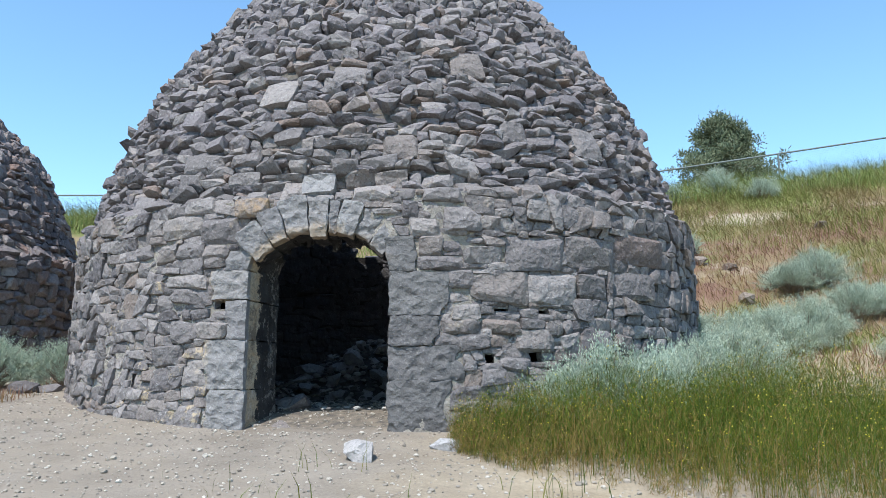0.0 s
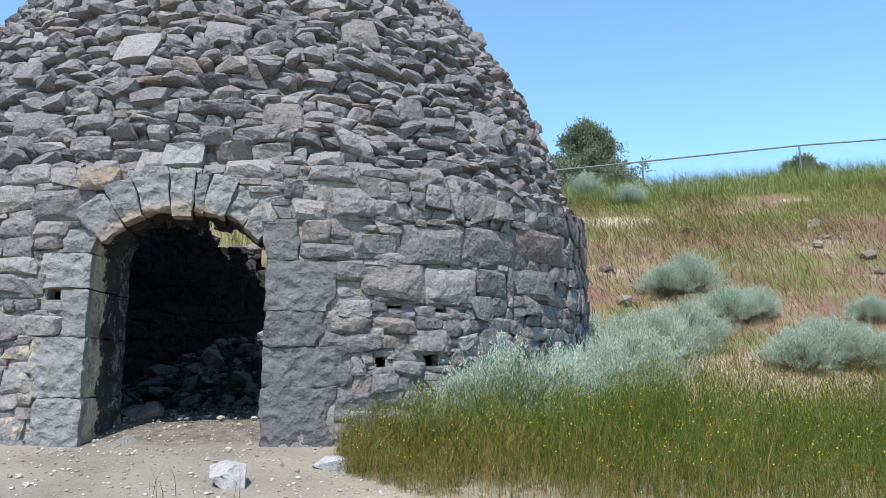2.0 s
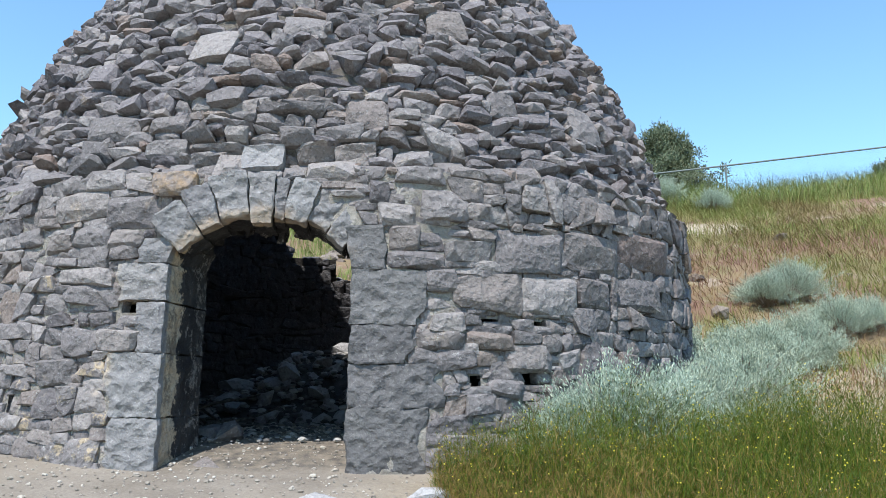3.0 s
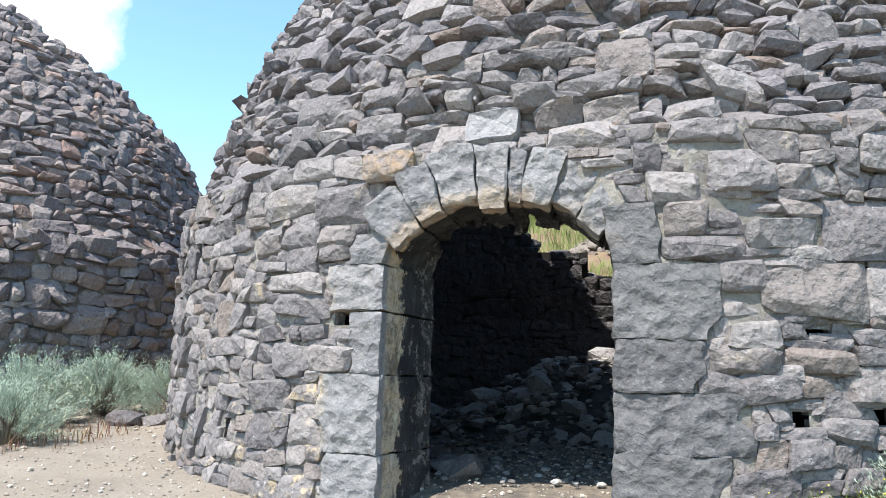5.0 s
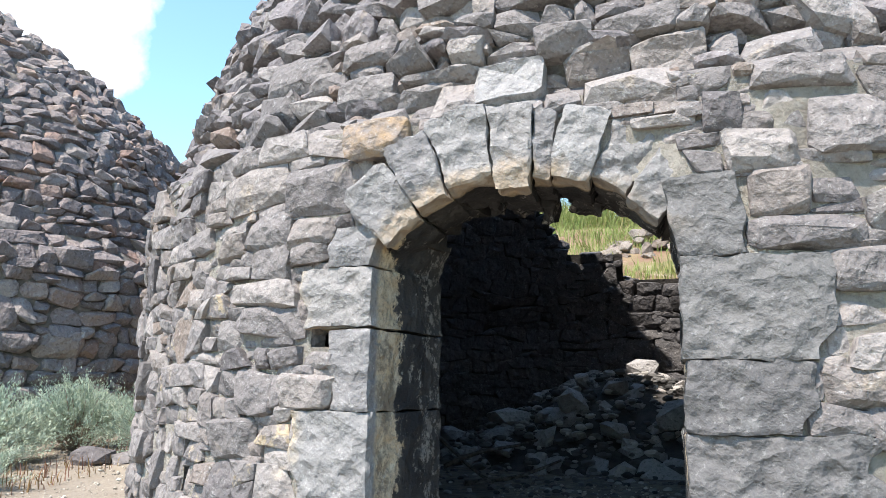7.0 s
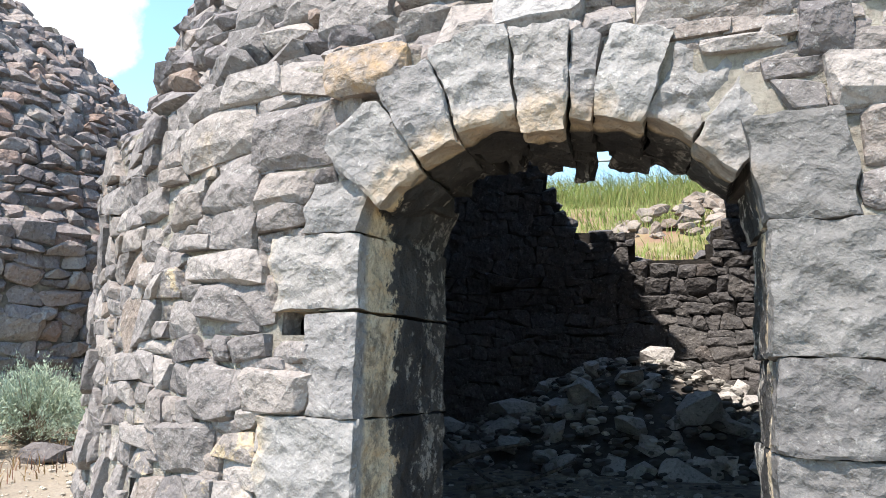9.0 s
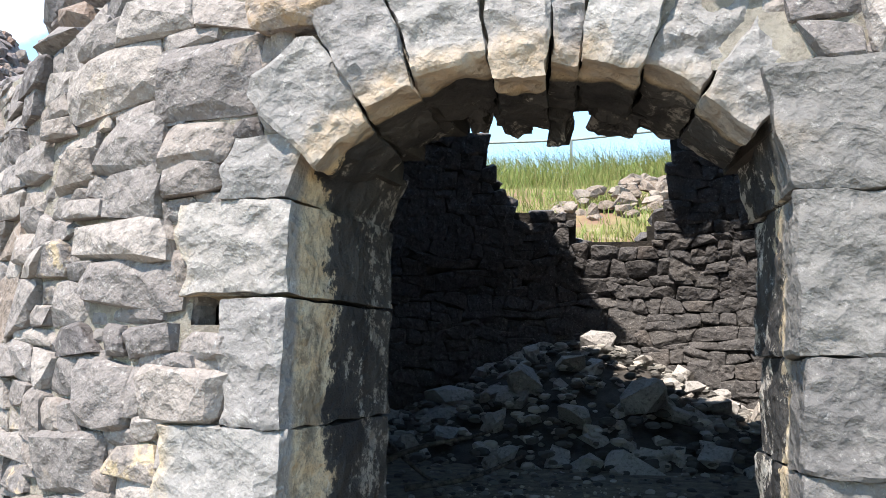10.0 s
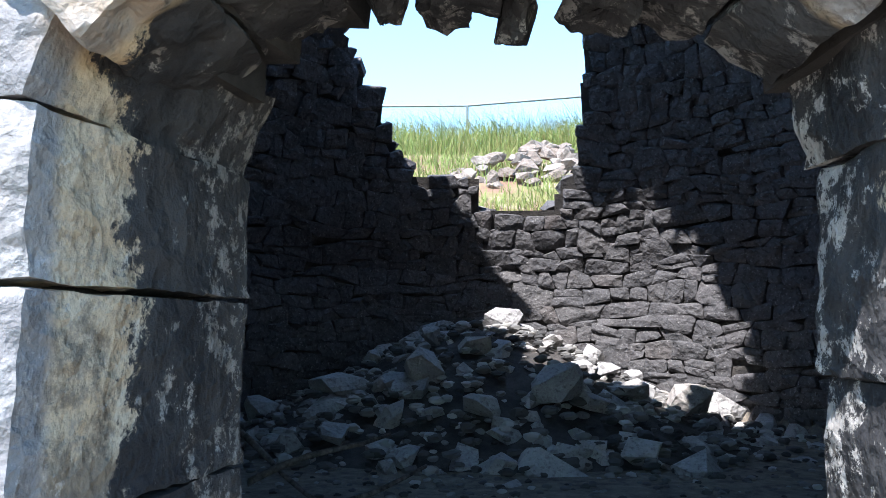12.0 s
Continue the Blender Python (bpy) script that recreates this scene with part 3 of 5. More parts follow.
m_mortar = kiln_mortar()
m_dry_core = mortar("dry_core", (0.07, 0.066, 0.062), (0.20, 0.175, 0.145))
m_mortar_black = mortar("mortar_sooted", (0.03, 0.029, 0.028), (0.08, 0.072, 0.066))


def courses(z0, z1, u0, u1, height, width, rng, skip, edge=0.0):
    """Cells of rubble coursing: z bands that waver, cut into stones of uneven width; some are two thin stones high."""
    z, bands = z0, [z0]
    while z < z1:
        h = rng.uniform(*height(z))
        z += h
        bands.append(z)
    ph = rng.random((len(bands), 3)) * 6.28

    def line(k, u):
        h = height(bands[k])[0]
        return bands[k] + 0.36 * h * (np.sin(u * 2.1 + ph[k, 0]) + 0.8 * np.sin(u * 5.3 + ph[k, 1]) + 0.4 * np.sin(u * 11 + ph[k, 2]))

    cells = []
    for k in range(len(bands) - 1):
        u = u0 - rng.random() * 0.2
        lean0 = rng.normal(0, 0.035)
        while u < u1:
            w = rng.uniform(*width(bands[k])) * (1.45 if rng.random() < 0.12 else 1)
            lean1 = rng.normal(0, 0.045)
            ua, ub = u, u + w
            q = [(ua - lean0, line(k, ua)), (ub - lean1, line(k, ub)), (ub + lean1, line(k + 1, ub)), (ua + lean0, line(k + 1, ua))]
            u, lean0 = ub, lean1
            h = q[3][1] - q[0][1]
            if h < 0.035:
                continue
            tilt, big = rng.normal(0, 0.09), (1.0, 1.0)
            if rng.random() < 0.10:
                big = (rng.uniform(0.9, 1.15), rng.uniform(1.3, 1.7))
            cu, cz = (ua + ub) / 2, (q[0][1] + q[2][1]) / 2
            ct, st = math.cos(tilt), math.sin(tilt)
            q = [(cu + big[0] * (a - cu) * ct - big[1] * (b - cz) * st, cz + big[0] * (a - cu) * st * 0.7 + big[1] * (b - cz) * ct) for a, b in q]
            parts = [q]
            if h > 0.17 and rng.random() < 0.22:
                f, g = rng.uniform(0.4, 0.6, 2)
                m0 = (q[0][0] * (1 - f) + q[3][0] * f, q[0][1] * (1 - f) + q[3][1] * f)
                m1 = (q[1][0] * (1 - g) + q[2][0] * g, q[1][1] * (1 - g) + q[2][1] * g)
                parts = [[q[0], q[1], m1, m0], [m0, m1, q[2], q[3]]]
            for p in parts:
                mu, mz = np.mean(p, 0)
                if not skip(mu, mz, p):
                    cells.append(p)
    return cells

def thing(name, x, y, z, label, category, group="", kind=""):
    ob = new(name)
    ob.location = (x, y, z)
    ob.empty_display_size = 0.2
    return tagged(ob, label, category, group, kind)


def adopt(ob, parent):
    """Hangs a mesh that was built in world places under a thing that stands elsewhere."""
    ob.parent = parent
    ob.matrix_parent_inverse = Matrix.Translation(-parent.location)
    return ob


def rim(u):
    """The broken rim of the open top; it is lower on one side."""
    a = np.asarray(u) / 4.9
    return TOP + 0.35 * np.sin(a) - 0.12 * np.cos(a) + 0.07 * np.sin(9 * a) + 0.05 * np.sin(23 * a)


kiln = thing("charcoal_kiln", KX, KY, 1.0, "tall beehive charcoal kiln of grey rubble stone with arched doorway", "kiln")
core = wall_core("wall", None, KX, KY, rim, 0.0, lambda u, z: in_door(u, z, 0.12) | in_breach(u, z), m_mortar, m_mortar_black)
adopt(core, kiln)

# blocks of the doorway and large stones of the face: x0, x1, z0, z1
LEFT_JAMB = [(0.40, 0.72, 1.32), (0.45, 1.32, 1.86), (0.23, 1.86, 2.29), (0.42, 2.30, 2.63), (0.26, 2.63, 2.85)]
RIGHT_JAMB = [(0.66, 0.76, 1.42), (0.80, 1.42, 1.79), (0.50, 1.79, 2.12), (0.61, 2.12, 2.60), (0.31, 2.60, 2.99)]
VOUSSOIRS = [(-46, -32.2, 0.36, 0.0), (-31.6, -21.0, 0.36, 0.05), (-20.4, -6.7, 0.43, 0.02), (-6.2, 4.0, 0.43, 0.0), (4.5, 9.6, 0.39, 0.0), (10.3, 20.8, 0.38, 0.04), (21.5, 32.0, 0.38, 0.07), (32.7, 43.0, 0.37, 0.06)]
LARGE = [(0.73, 1.35, 2.66, 3.03), (0.31, 0.97, 2.28, 2.58), (0.98, 1.54, 2.30, 2.61), (1.57, 1.97, 2.36, 2.63), (1.41, 2.07, 2.73, 3.09), (0.23, 0.68, 2.69, 2.89),
         (-0.25, 0.20, 2.64, 2.77), (0.06, 0.30, 2.42, 2.59), (0.0, 0.39, 1.92, 2.07), (0.43, 0.84, 1.96, 2.08), (0.83, 1.23, 1.77, 1.98), (0.2, 0.52, 1.75, 1.91), (2.04, 2.59, 2.41, 2.72),
         (0.66, 0.92, 1.52, 1.64), (-0.24, 0.0, 2.80, 2.97), (-0.36, -0.03, 3.02, 3.18), (0.03, 0.42, 3.06, 3.30), (-0.44, -0.28, 3.2, 3.34),
         (-3.26, -2.78, 3.05, 3.28), (-2.74, -2.34, 2.97, 3.22), (-3.19, -2.68, 2.45, 2.58), (-3.07, -2.64, 2.27, 2.43), (-3.1, -2.73, 2.78, 2.95), (-3.01, -2.72, 2.60, 2.76), (-2.69, -2.46, 2.66, 2.77), (-2.73, -2.46, 2.79, 2.92),
         (-3.37, -3.12, 2.74, 2.89), (-2.76, -2.45, 1.88, 2.03), (-3.05, -2.80, 1.82, 2.07), (-3.31, -2.95, 1.60, 1.79)]
DOME_LARGE = [(-0.67, -0.27, 3.92, 4.23), (-2.43, -1.93, 4.72, 5.06), (-1.41, -0.96, 4.95, 5.21), (0.29, 0.74, 5.17, 5.45), (0.86, 1.17, 4.21, 4.51), (1.91, 2.27, 4.2, 4.65),
              (-1.29, -0.98, 3.76, 3.91), (-1.14, -0.76, 3.60, 3.72), (-0.95, -0.54, 3.80, 3.92), (-0.72, -0.37, 3.60, 3.76), (-1.85, -1.66, 3.77, 3.91), (-2.61, -2.23, 3.92, 4.05), (-0.21, 0.22, 3.36, 3.54), (-3.27, -2.73, 3.87, 4.10), (-1.01, -0.58, 3.44, 3.57), (-2.61, -2.22, 3.63, 3.80)]
RUSSET_ONE = (2.09, 2.75, 2.85, 3.16)
WHITE = (-1.64, -1.29, 3.49, 3.75)
RUST = (-2.34, -2.02, 3.24, 3.40)

rects = [(u_of(DL - w), UR + 0.0, a, b) for w, a, b in LEFT_JAMB] + [(UL, u_of(DR + w), a, b) for w, a, b in RIGHT_JAMB]
rects += [(u_of(a), u_of(b), c, d) for a, b, c, d in LARGE + DOME_LARGE + [WHITE, RUST, RUSSET_ONE]]
rects += [(u_of(x) - w / 2, u_of(x) + w / 2, z - hh_ / 2, z + hh_ / 2) for x, z, w, hh_ in HOLES]


def skip_front(mu, mz, p):
    if in_breach(mu, mz) or in_hole(mu, mz, 0.02) or mz > rim(mu):
        return True
    x = KX + 4.9 * math.sin(mu / 4.9)
    if abs(mu) < 6 and mz > AZ + 0.45 and math.hypot(x - AX, mz - AZ) < (AR + 0.40 if abs(x - AX) < 0.93 * (mz - AZ) else AR + 0.04):
        return True
    for u0, u1, z0, z1 in rects:
        if z0 - 0.02 < mz < z1 + 0.02:
            a, b = min(p[0][0], p[3][0]), max(p[1][0], p[2][0])
            if u0 - 0.02 < mu < u1 + 0.02:
                return True
            if a < u0 < b:
                p[1], p[2] = (min(p[1][0], u0), p[1][1]), (min(p[2][0], u0), p[2][1])
            elif a < u1 < b:
                p[0], p[3] = (max(p[0][0], u1), p[0][1]), (max(p[3][0], u1), p[3][1])
            if p[1][0] - p[0][0] < 0.05:
                return True
        elif u0 < mu < u1:
            lo, hi = (p[0][1] + p[1][1]) / 2, (p[2][1] + p[3][1]) / 2
            if lo < z0 < hi:
                p[2], p[3] = (p[2][0], min(p[2][1], z0)), (p[3][0], min(p[3][1], z0))
            elif lo < z1 < hi:
                p[0], p[1] = (p[0][0], max(p[0][1], z1)), (p[1][0], max(p[1][1], z1))
    return False


def rough_block(corner, cuts, amp, seed, sharp=9, scale=4.0):
    """A hewn block between eight corners: corner(a, b, c) with a, b, c from 0 to 1 gives a place."""
    vid, V, F = {}, [], []
    n = cuts
    centre = Vector(corner(0.5, 0.5, 0.5))

    def vert(i, j, k):
        if (i, j, k) not in vid:
            p = np.array([2 * i / n[0] - 1, 2 * j / n[1] - 1, 2 * k / n[2] - 1])
            p = p / (np.abs(p) ** sharp).sum() ** (1 / sharp)
            w = Vector(corner(*((p + 1) / 2)))
            s = w * scale + Vector((seed * 3.1, seed * 1.7, seed * 0.9))
            d = Vector(noise.turbulence_vector(s, 4, True)) - Vector((0.5, 0.5, 0.5))
            cell = noise.cell_vector(s * 1.6) - Vector((0.5, 0.5, 0.5))
            scallop = noise.voronoi(s * 2.3)[0][0] - 0.3
            fine = noise.voronoi(s * 5.0)[0][0] - 0.3
            away = (w - centre).normalized()
            front = abs(p[1] + 1) < 0.2 or p[2] < -0.9
            vid[(i, j, k)] = len(V)
            V.append(w + d * amp * 0.8 + cell * amp * 0.2 + away * ((scallop * amp * 1.3 + fine * amp * 0.4) if front else 0.0))
        return vid[(i, j, k)]

    for ax in range(3):
        b, c = (ax + 1) % 3, (ax + 2) % 3
        for side in (0, n[ax]):
            for i in range(n[b]):
                for j in range(n[c]):
                    q = []
                    for di, dj in ((0, 0), (1, 0), (1, 1), (0, 1)):
                        t = [0, 0, 0]
                        t[ax], t[b], t[c] = side, i + di, j + dj
                        q.append(vert(*t))
                    F.append(tuple(q if side else q[::-1]))
    return [tuple(v) for v in V], F


def front_y(x, z):
    return float(on_kiln(u_of(x), z, 0.0)[1])


def jamb_block(side, w, z0, z1, seed, parent):
    """One squared block beside the door; its inner face is the reveal, which runs in along the kiln's radius."""
    rng = random.Random(seed)
    proud = rng.uniform(0.0, 0.02)
    edge, dx, dy = (DL, 0.19, 0.76) if side < 0 else (DR, 0.0, 0.60)
    edge += rng.uniform(-0.012, 0.012)
    lean = 0.085 if z0 > 2.55 else 0.0        # the topmost block leans into the arch

    ph = rng.uniform(0, 6)

    def corner(a, b, c):
        ww = w * (1 + 0.07 * math.sin(4.5 * c + ph) + 0.03 * math.sin(11 * c + 2 * ph))
        x = edge - ww * (1 - a) if side < 0 else edge + ww * a
        x += 0.006 * math.sin(2.5 * c + ph) - side * lean * c
        yf = front_y(x, 2.0) - 0.03 - proud
        t = a if side < 0 else 1 - a
        return (x + dx * b * t, yf + dy * b * (1.0 if t > 0.3 else 0.7), z0 + 0.004 + (z1 - z0 - 0.008) * c)

    k = lambda d: max(6, int(d / 0.018))
    v, f = rough_block(corner, (k(w), 20, k(z1 - z0)), 0.024 if side < 0 else 0.027, seed, 60 if side < 0 else 44)
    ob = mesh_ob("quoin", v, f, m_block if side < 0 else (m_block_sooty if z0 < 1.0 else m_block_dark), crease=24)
    return adopt(ob, parent)


for i, (w, a, b) in enumerate(LEFT_JAMB):
    jamb_block(-1, w, a, b, 11 + i, kiln)
for i, (w, a, b) in enumerate(RIGHT_JAMB):
    jamb_block(1, w, a, b, 31 + i, kiln)


def voussoir(a0, a1, length, seed, y0, depth, name="voussoir", r0=AR, mat=m_block):
    rng = random.Random(seed)
    proud = rng.uniform(0.0, 0.03)
    drop = rng.uniform(-0.03, 0.025)

    def corner(a, b, c):
        ang = radians(a0 + 0.2 + (a1 - a0 - 0.4) * a)
        r = r0 + drop * (1 - c) + length * c
        return (AX + r * math.sin(ang), y0 - proud + depth * b, AZ + r * math.cos(ang))

    v, f = rough_block(corner, (max(6, int((a1 - a0) / 1.0)), 24, 22), 0.034 if name == "voussoir" else 0.07, seed, sharp=40 if name == "voussoir" else 6)
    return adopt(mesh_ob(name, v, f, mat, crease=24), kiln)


for i, (a, b, ln, up) in enumerate(VOUSSOIRS):
    voussoir(a, b, ln, 51 + i, 8.52, 0.56 + 0.07 * math.sin(i * 2.3), r0=AR + up)
for i, (a, b, dr) in enumerate([(-30, -19, -0.05), (-14, -9, -0.02), (-8, 1, -0.03), (4.5, 9.5, 0.03), (12, 24, -0.04)]):
    voussoir(a, b, 0.3, 71 + i, 8.98, 0.20 + 0.04 * (i % 3), "arch_stone", AR - dr)


def face_stone(name, quad, seed, mat, bulge=0.05):
    u, v, o, f = hewn(quad, np.random.default_rng(seed), bulge, 0.14, 0.002, 12, 0.04, 0.16, 0.07)
    return adopt(mesh_ob(name, on_kiln(u, v, o), f, mat), kiln)


def rect_quad(a, b, c, d, rng):
    j = rng.normal(0, 0.02, (4, 2))
    g = 0.015
    return np.array([(u_of(a) - g, c - g), (u_of(b) + g, c - g), (u_of(b) + g, d + g), (u_of(a) - g, d + g)]) + j


rng = np.random.default_rng(5)
for i, r in enumerate(LARGE + DOME_LARGE):
    face_stone("stone", rect_quad(*r, rng), 200 + i, m_stone_one, 0.045)
face_stone("stone", rect_quad(*WHITE, rng), 231, m_light, 0.06)
face_stone("stone", rect_quad(*RUST, rng), 232, m_rust, 0.09)
face_stone("stone", rect_quad(*RUSSET_ONE, rng), 233, m_russet, 0.06)

# facing stones
rng = np.random.default_rng(21)
hgt = lambda z: (0.085, 0.19) if z < 2.9 else ((0.10, 0.20) if z < LEDGE else (0.06, 0.16))
wid = lambda z: (0.10, 0.32) if z < LEDGE else (0.11, 0.38)
cells = courses(0.62, TOP + 0.75, -HALF, HALF, hgt, wid, rng, skip_front)


def nearness(p):
    mu, mz = np.mean(p, 0)
    return math.hypot((mu - (UL + UR) / 2) * 0.75, (mz - 2.1))


cells.sort(key=nearness)
NEAR = 240
# small chinking stones fill what the coursing leaves open on the front
STEP = 0.02
GU0, GU1, GZ0, GZ1 = -6.5, 6.5, 0.7, 5.2
occ = np.zeros((int((GU1 - GU0) / STEP), int((GZ1 - GZ0) / STEP)), bool)
ou = GU0 + (np.arange(occ.shape[0]) + 0.5) * STEP
oz = GZ0 + (np.arange(occ.shape[1]) + 0.5) * STEP
OU, OZ = np.meshgrid(ou, oz, indexing="ij")
OX = KX + 4.9 * np.sin(OU / 4.9)
occ |= in_door(OU, OZ, 0.05) | in_hole(OU, OZ, -0.01) | ((np.hypot(OX - AX, OZ - AZ) < np.where(np.abs(OX - AX) < 0.93 * (OZ - AZ), AR + 0.38, AR + 0.03)) & (OZ > AZ + 0.45))
for u0, u1, z0, z1 in rects:
    occ |= (OU > u0) & (OU < u1) & (OZ > z0) & (OZ < z1)          # blocks, large stones and putlog holes
for p in cells:
    q = np.asarray(p)
    i0, j0 = ((q.min(0) - (GU0, GZ0)) / STEP).astype(int) - 1
    i1, j1 = ((q.max(0) - (GU0, GZ0)) / STEP).astype(int) + 2
    i0, j0 = max(i0, 0), max(j0, 0)
    if i1 <= 0 or j1 <= 0 or i0 >= occ.shape[0] or j0 >= occ.shape[1]:
        continue
    U, Z = OU[i0:i1, j0:j1], OZ[i0:i1, j0:j1]
    ok = np.ones(U.shape, bool)
    for k in range(4):
        a, b = q[k], q[(k + 1) % 4]
        ok &= (b[0] - a[0]) * (Z - a[1]) - (b[1] - a[1]) * (U - a[0]) >= 0
    occ[i0:i1, j0:j1] |= ok
chinks = []
for i in range(2, occ.shape[0] - 4):
    for j in range(2, occ.shape[1] - 4):
        if occ[i, j] or occ[i : i + 3, j : j + 2].any():
            continue
        wi, wj = 3, 2
        while wi < 14 and i + wi < occ.shape[0] and not occ[i + wi, j : j + wj].any():
            wi += 1
        while wj < 8 and j + wj < occ.shape[1] and not occ[i : i + wi, j + wj].any():
            wj += 1
        occ[i : i + wi, j : j + wj] = True
        a, b, c, d = ou[i] - 0.02, ou[i] + (wi - 0.5) * STEP + 0.015, oz[j] - 0.02, oz[j] + (wj - 0.5) * STEP + 0.015
        chinks.append((np.array([(a, c), (b, c), (b, d), (a, d)]) + rng.normal(0, 0.008, (4, 2))).tolist())
base_m, dome_m = Joined(), Joined()
for i, p in enumerate(cells + chinks):
    mu, mz = np.mean(p, 0)
    dome = mz > LEDGE + 0.15 * math.sin(mu / 4.9)
    bul = rng.uniform(0.004, 0.058) if not dome else rng.uniform(-0.035, 0.09)
    if i < NEAR:
        u, v, o, f = hewn(p, rng, bul, 0.12, 0.002, 9, 0.020 if not dome else 0.06, 0.16 if not dome else 0.22, 0.10 if not dome else 0.19)
        adopt(mesh_ob("stone", on_kiln(u, v, o), f, m_stain if (mu < UL - 0.15 and mz < 2.6 and rng.random() < 0.2) else m_stone_one), kiln)
    elif abs(mu) < 7.5:
        if max(q[1] for q in p) - min(q[1] for q in p) > 0.24:
            bul = bul + 0.03
        u, v, o, f = hewn(p, rng, bul - (0.02 if i >= len(cells) else 0), 0.12, 0.003, 6, 0.065 if dome else 0.022, 0.26 if dome else 0.18, 0.19 if dome else 0.11)
        (dome_m if dome else base_m).add(on_kiln(u, v, o), f)
    else:
        u, v, o, f = stone_uv(p, rng, 8, (1.0, 0.97, 0.6), 0.12, bul, 8, 0.003, 4, 0.35, 0.008)
        (dome_m if dome else base_m).add(on_kiln(u, v, o), f)
adopt(base_m.make("base_masonry", m_stone, label="rough grey rubble facing of the upright wall"), kiln)
adopt(dome_m.make("dome_masonry", m_dome, label="thin dark flat stones of the dome"), kiln)

# soot-black inner face of the back half
rng = np.random.default_rng(33)
inner = Joined()
for half in ((-HALF, -4.5), (4.5, HALF)):
    for p in courses(0.95, 7.2, half[0], half[1], lambda z: (0.12, 0.24), lambda z: (0.18, 0.5), rng, lambda mu, mz, p: bool(in_breach(mu, mz)) or abs(mu) > HALF or mz > rim(mu)):
        u, v, o, f = hewn(p, rng, rng.uniform(0.0, 0.025), 0.14, 0.003, 6, 0.022, 0.16, 0.06)
        inner.add(on_kiln(u, v, o, inside=True), f)
adopt(inner.make("inner_masonry", m_black, label="smoke-blackened inner stones"), kiln)

# ---- the neighbouring kiln, a ruin with a broken dome ----
LX, LY, LEXTRA = -12.35, 14.5, 0.22


def ruin_top(u):
    a = np.asarray(u) / 4.9                       # 0 faces the path, +90 degrees faces the other kiln
    t = np.degrees(a)
    base = np.interp(t, [-180, -60, 0, 45, 60, 80, 99, 115, 137, 160, 180], [5.5, 7.0, 7.8, 7.7, 7.45, 6.75, 6.2, 5.8, 5.4, 5.2, 5.3])
    return base + 0.12 * np.sin(t * 0.9) + 0.08 * np.sin(t * 2.3)


ruin = thing("ruined_kiln", LX, LY, 1.2, "ruined beehive charcoal kiln of grey rubble with a broken dome", "kiln")
adopt(wall_core("wall", None, LX, LY, ruin_top, LEXTRA, lambda u, z: np.zeros(np.shape(u), bool), m_dry_core, m_mortar_black, 0.16), ruin)
rng = np.random.default_rng(44)
hgt2 = lambda z: (0.10, 0.23) if z < 3.6 else (0.09, 0.20)
wid2 = lambda z: (0.14, 0.42)
cells = courses(0.75, 8.5, -HALF, HALF, hgt2, wid2, rng, lambda mu, mz, p: mz > float(ruin_top(mu)) + 0.05)
cells.sort(key=lambda p: abs(np.mean(p, 0)[0] - 4.4) * 0.8 + abs(np.mean(p, 0)[1] - 3.0))
ruin_m = Joined()
for i, p in enumerate(cells):
    mu, mz = np.mean(p, 0)
    u, v, o, f = hewn(p, rng, rng.uniform(-0.02, 0.06), 0.2, 0.004, 6, 0.06, 0.28)
    w = on_kiln(u, v, o, LX, LY, extra=LEXTRA, flat=False)
    if i < 220:
        adopt(mesh_ob("stone", w, f, m_ruin_one), ruin)
    else:
        ruin_m.add(w, f)
adopt(ruin_m.make("masonry", m_ruin, label="rough grey rubble facing"), ruin)

# ---- rubble inside the kiln ----
def mound(x, y):
    h = 1.22 * np.exp(-(((np.asarray(x) + 1.1) / 2.0) ** 2)) * smooth(12.6, 16.4, np.asarray(y))
    return FLOOR - 0.03 + h


pile = thing("rubble_pile", -1.0, 15.5, FLOOR, "heap of fallen sooty stones against the kiln's back wall", "rubble")
mx, my = np.meshgrid(np.arange(-4.6, 3.2, 0.16), np.arange(12.4, 17.5, 0.16))
ok = np.hypot(mx - KX, my - KY) < 4.3
mz = mound(mx, my) - 0.10
ii = np.arange(mx.size).reshape(mx.shape)
mf = [tuple(int(k) for k in (ii[a, b], ii[a, b + 1], ii[a + 1, b + 1], ii[a + 1, b])) for a in range(mx.shape[0] - 1) for b in range(mx.shape[1] - 1) if ok[a, b] and ok[a + 1, b + 1] and mz[a, b] > FLOOR - 0.12]
heap = mesh_ob("heap_earth", np.stack([mx, my, mz], -1).reshape(-1, 3), mf, m_mortar_black, smooth=True)
adopt(heap, pile)
rng = np.random.default_rng(8)
ROCKS = []


def unit3(v):
    return v / np.linalg.norm(v, axis=1, keepdims=True)


for k in range(16):
    s = np.array([1.0, rng.uniform(0.55, 0.95), rng.uniform(0.35, 0.7)])
    q = rng.normal(0, 1, (14, 3))
    q = np.sign(q) * np.abs(unit3(q)) ** 0.75 * s
    v, f = hull(q)
    v[:, 2] -= v[:, 2].min()
    me = bpy.data.meshes.new("rock")
    me.from_pydata(v.tolist(), [], f)
    ROCKS.append(me)


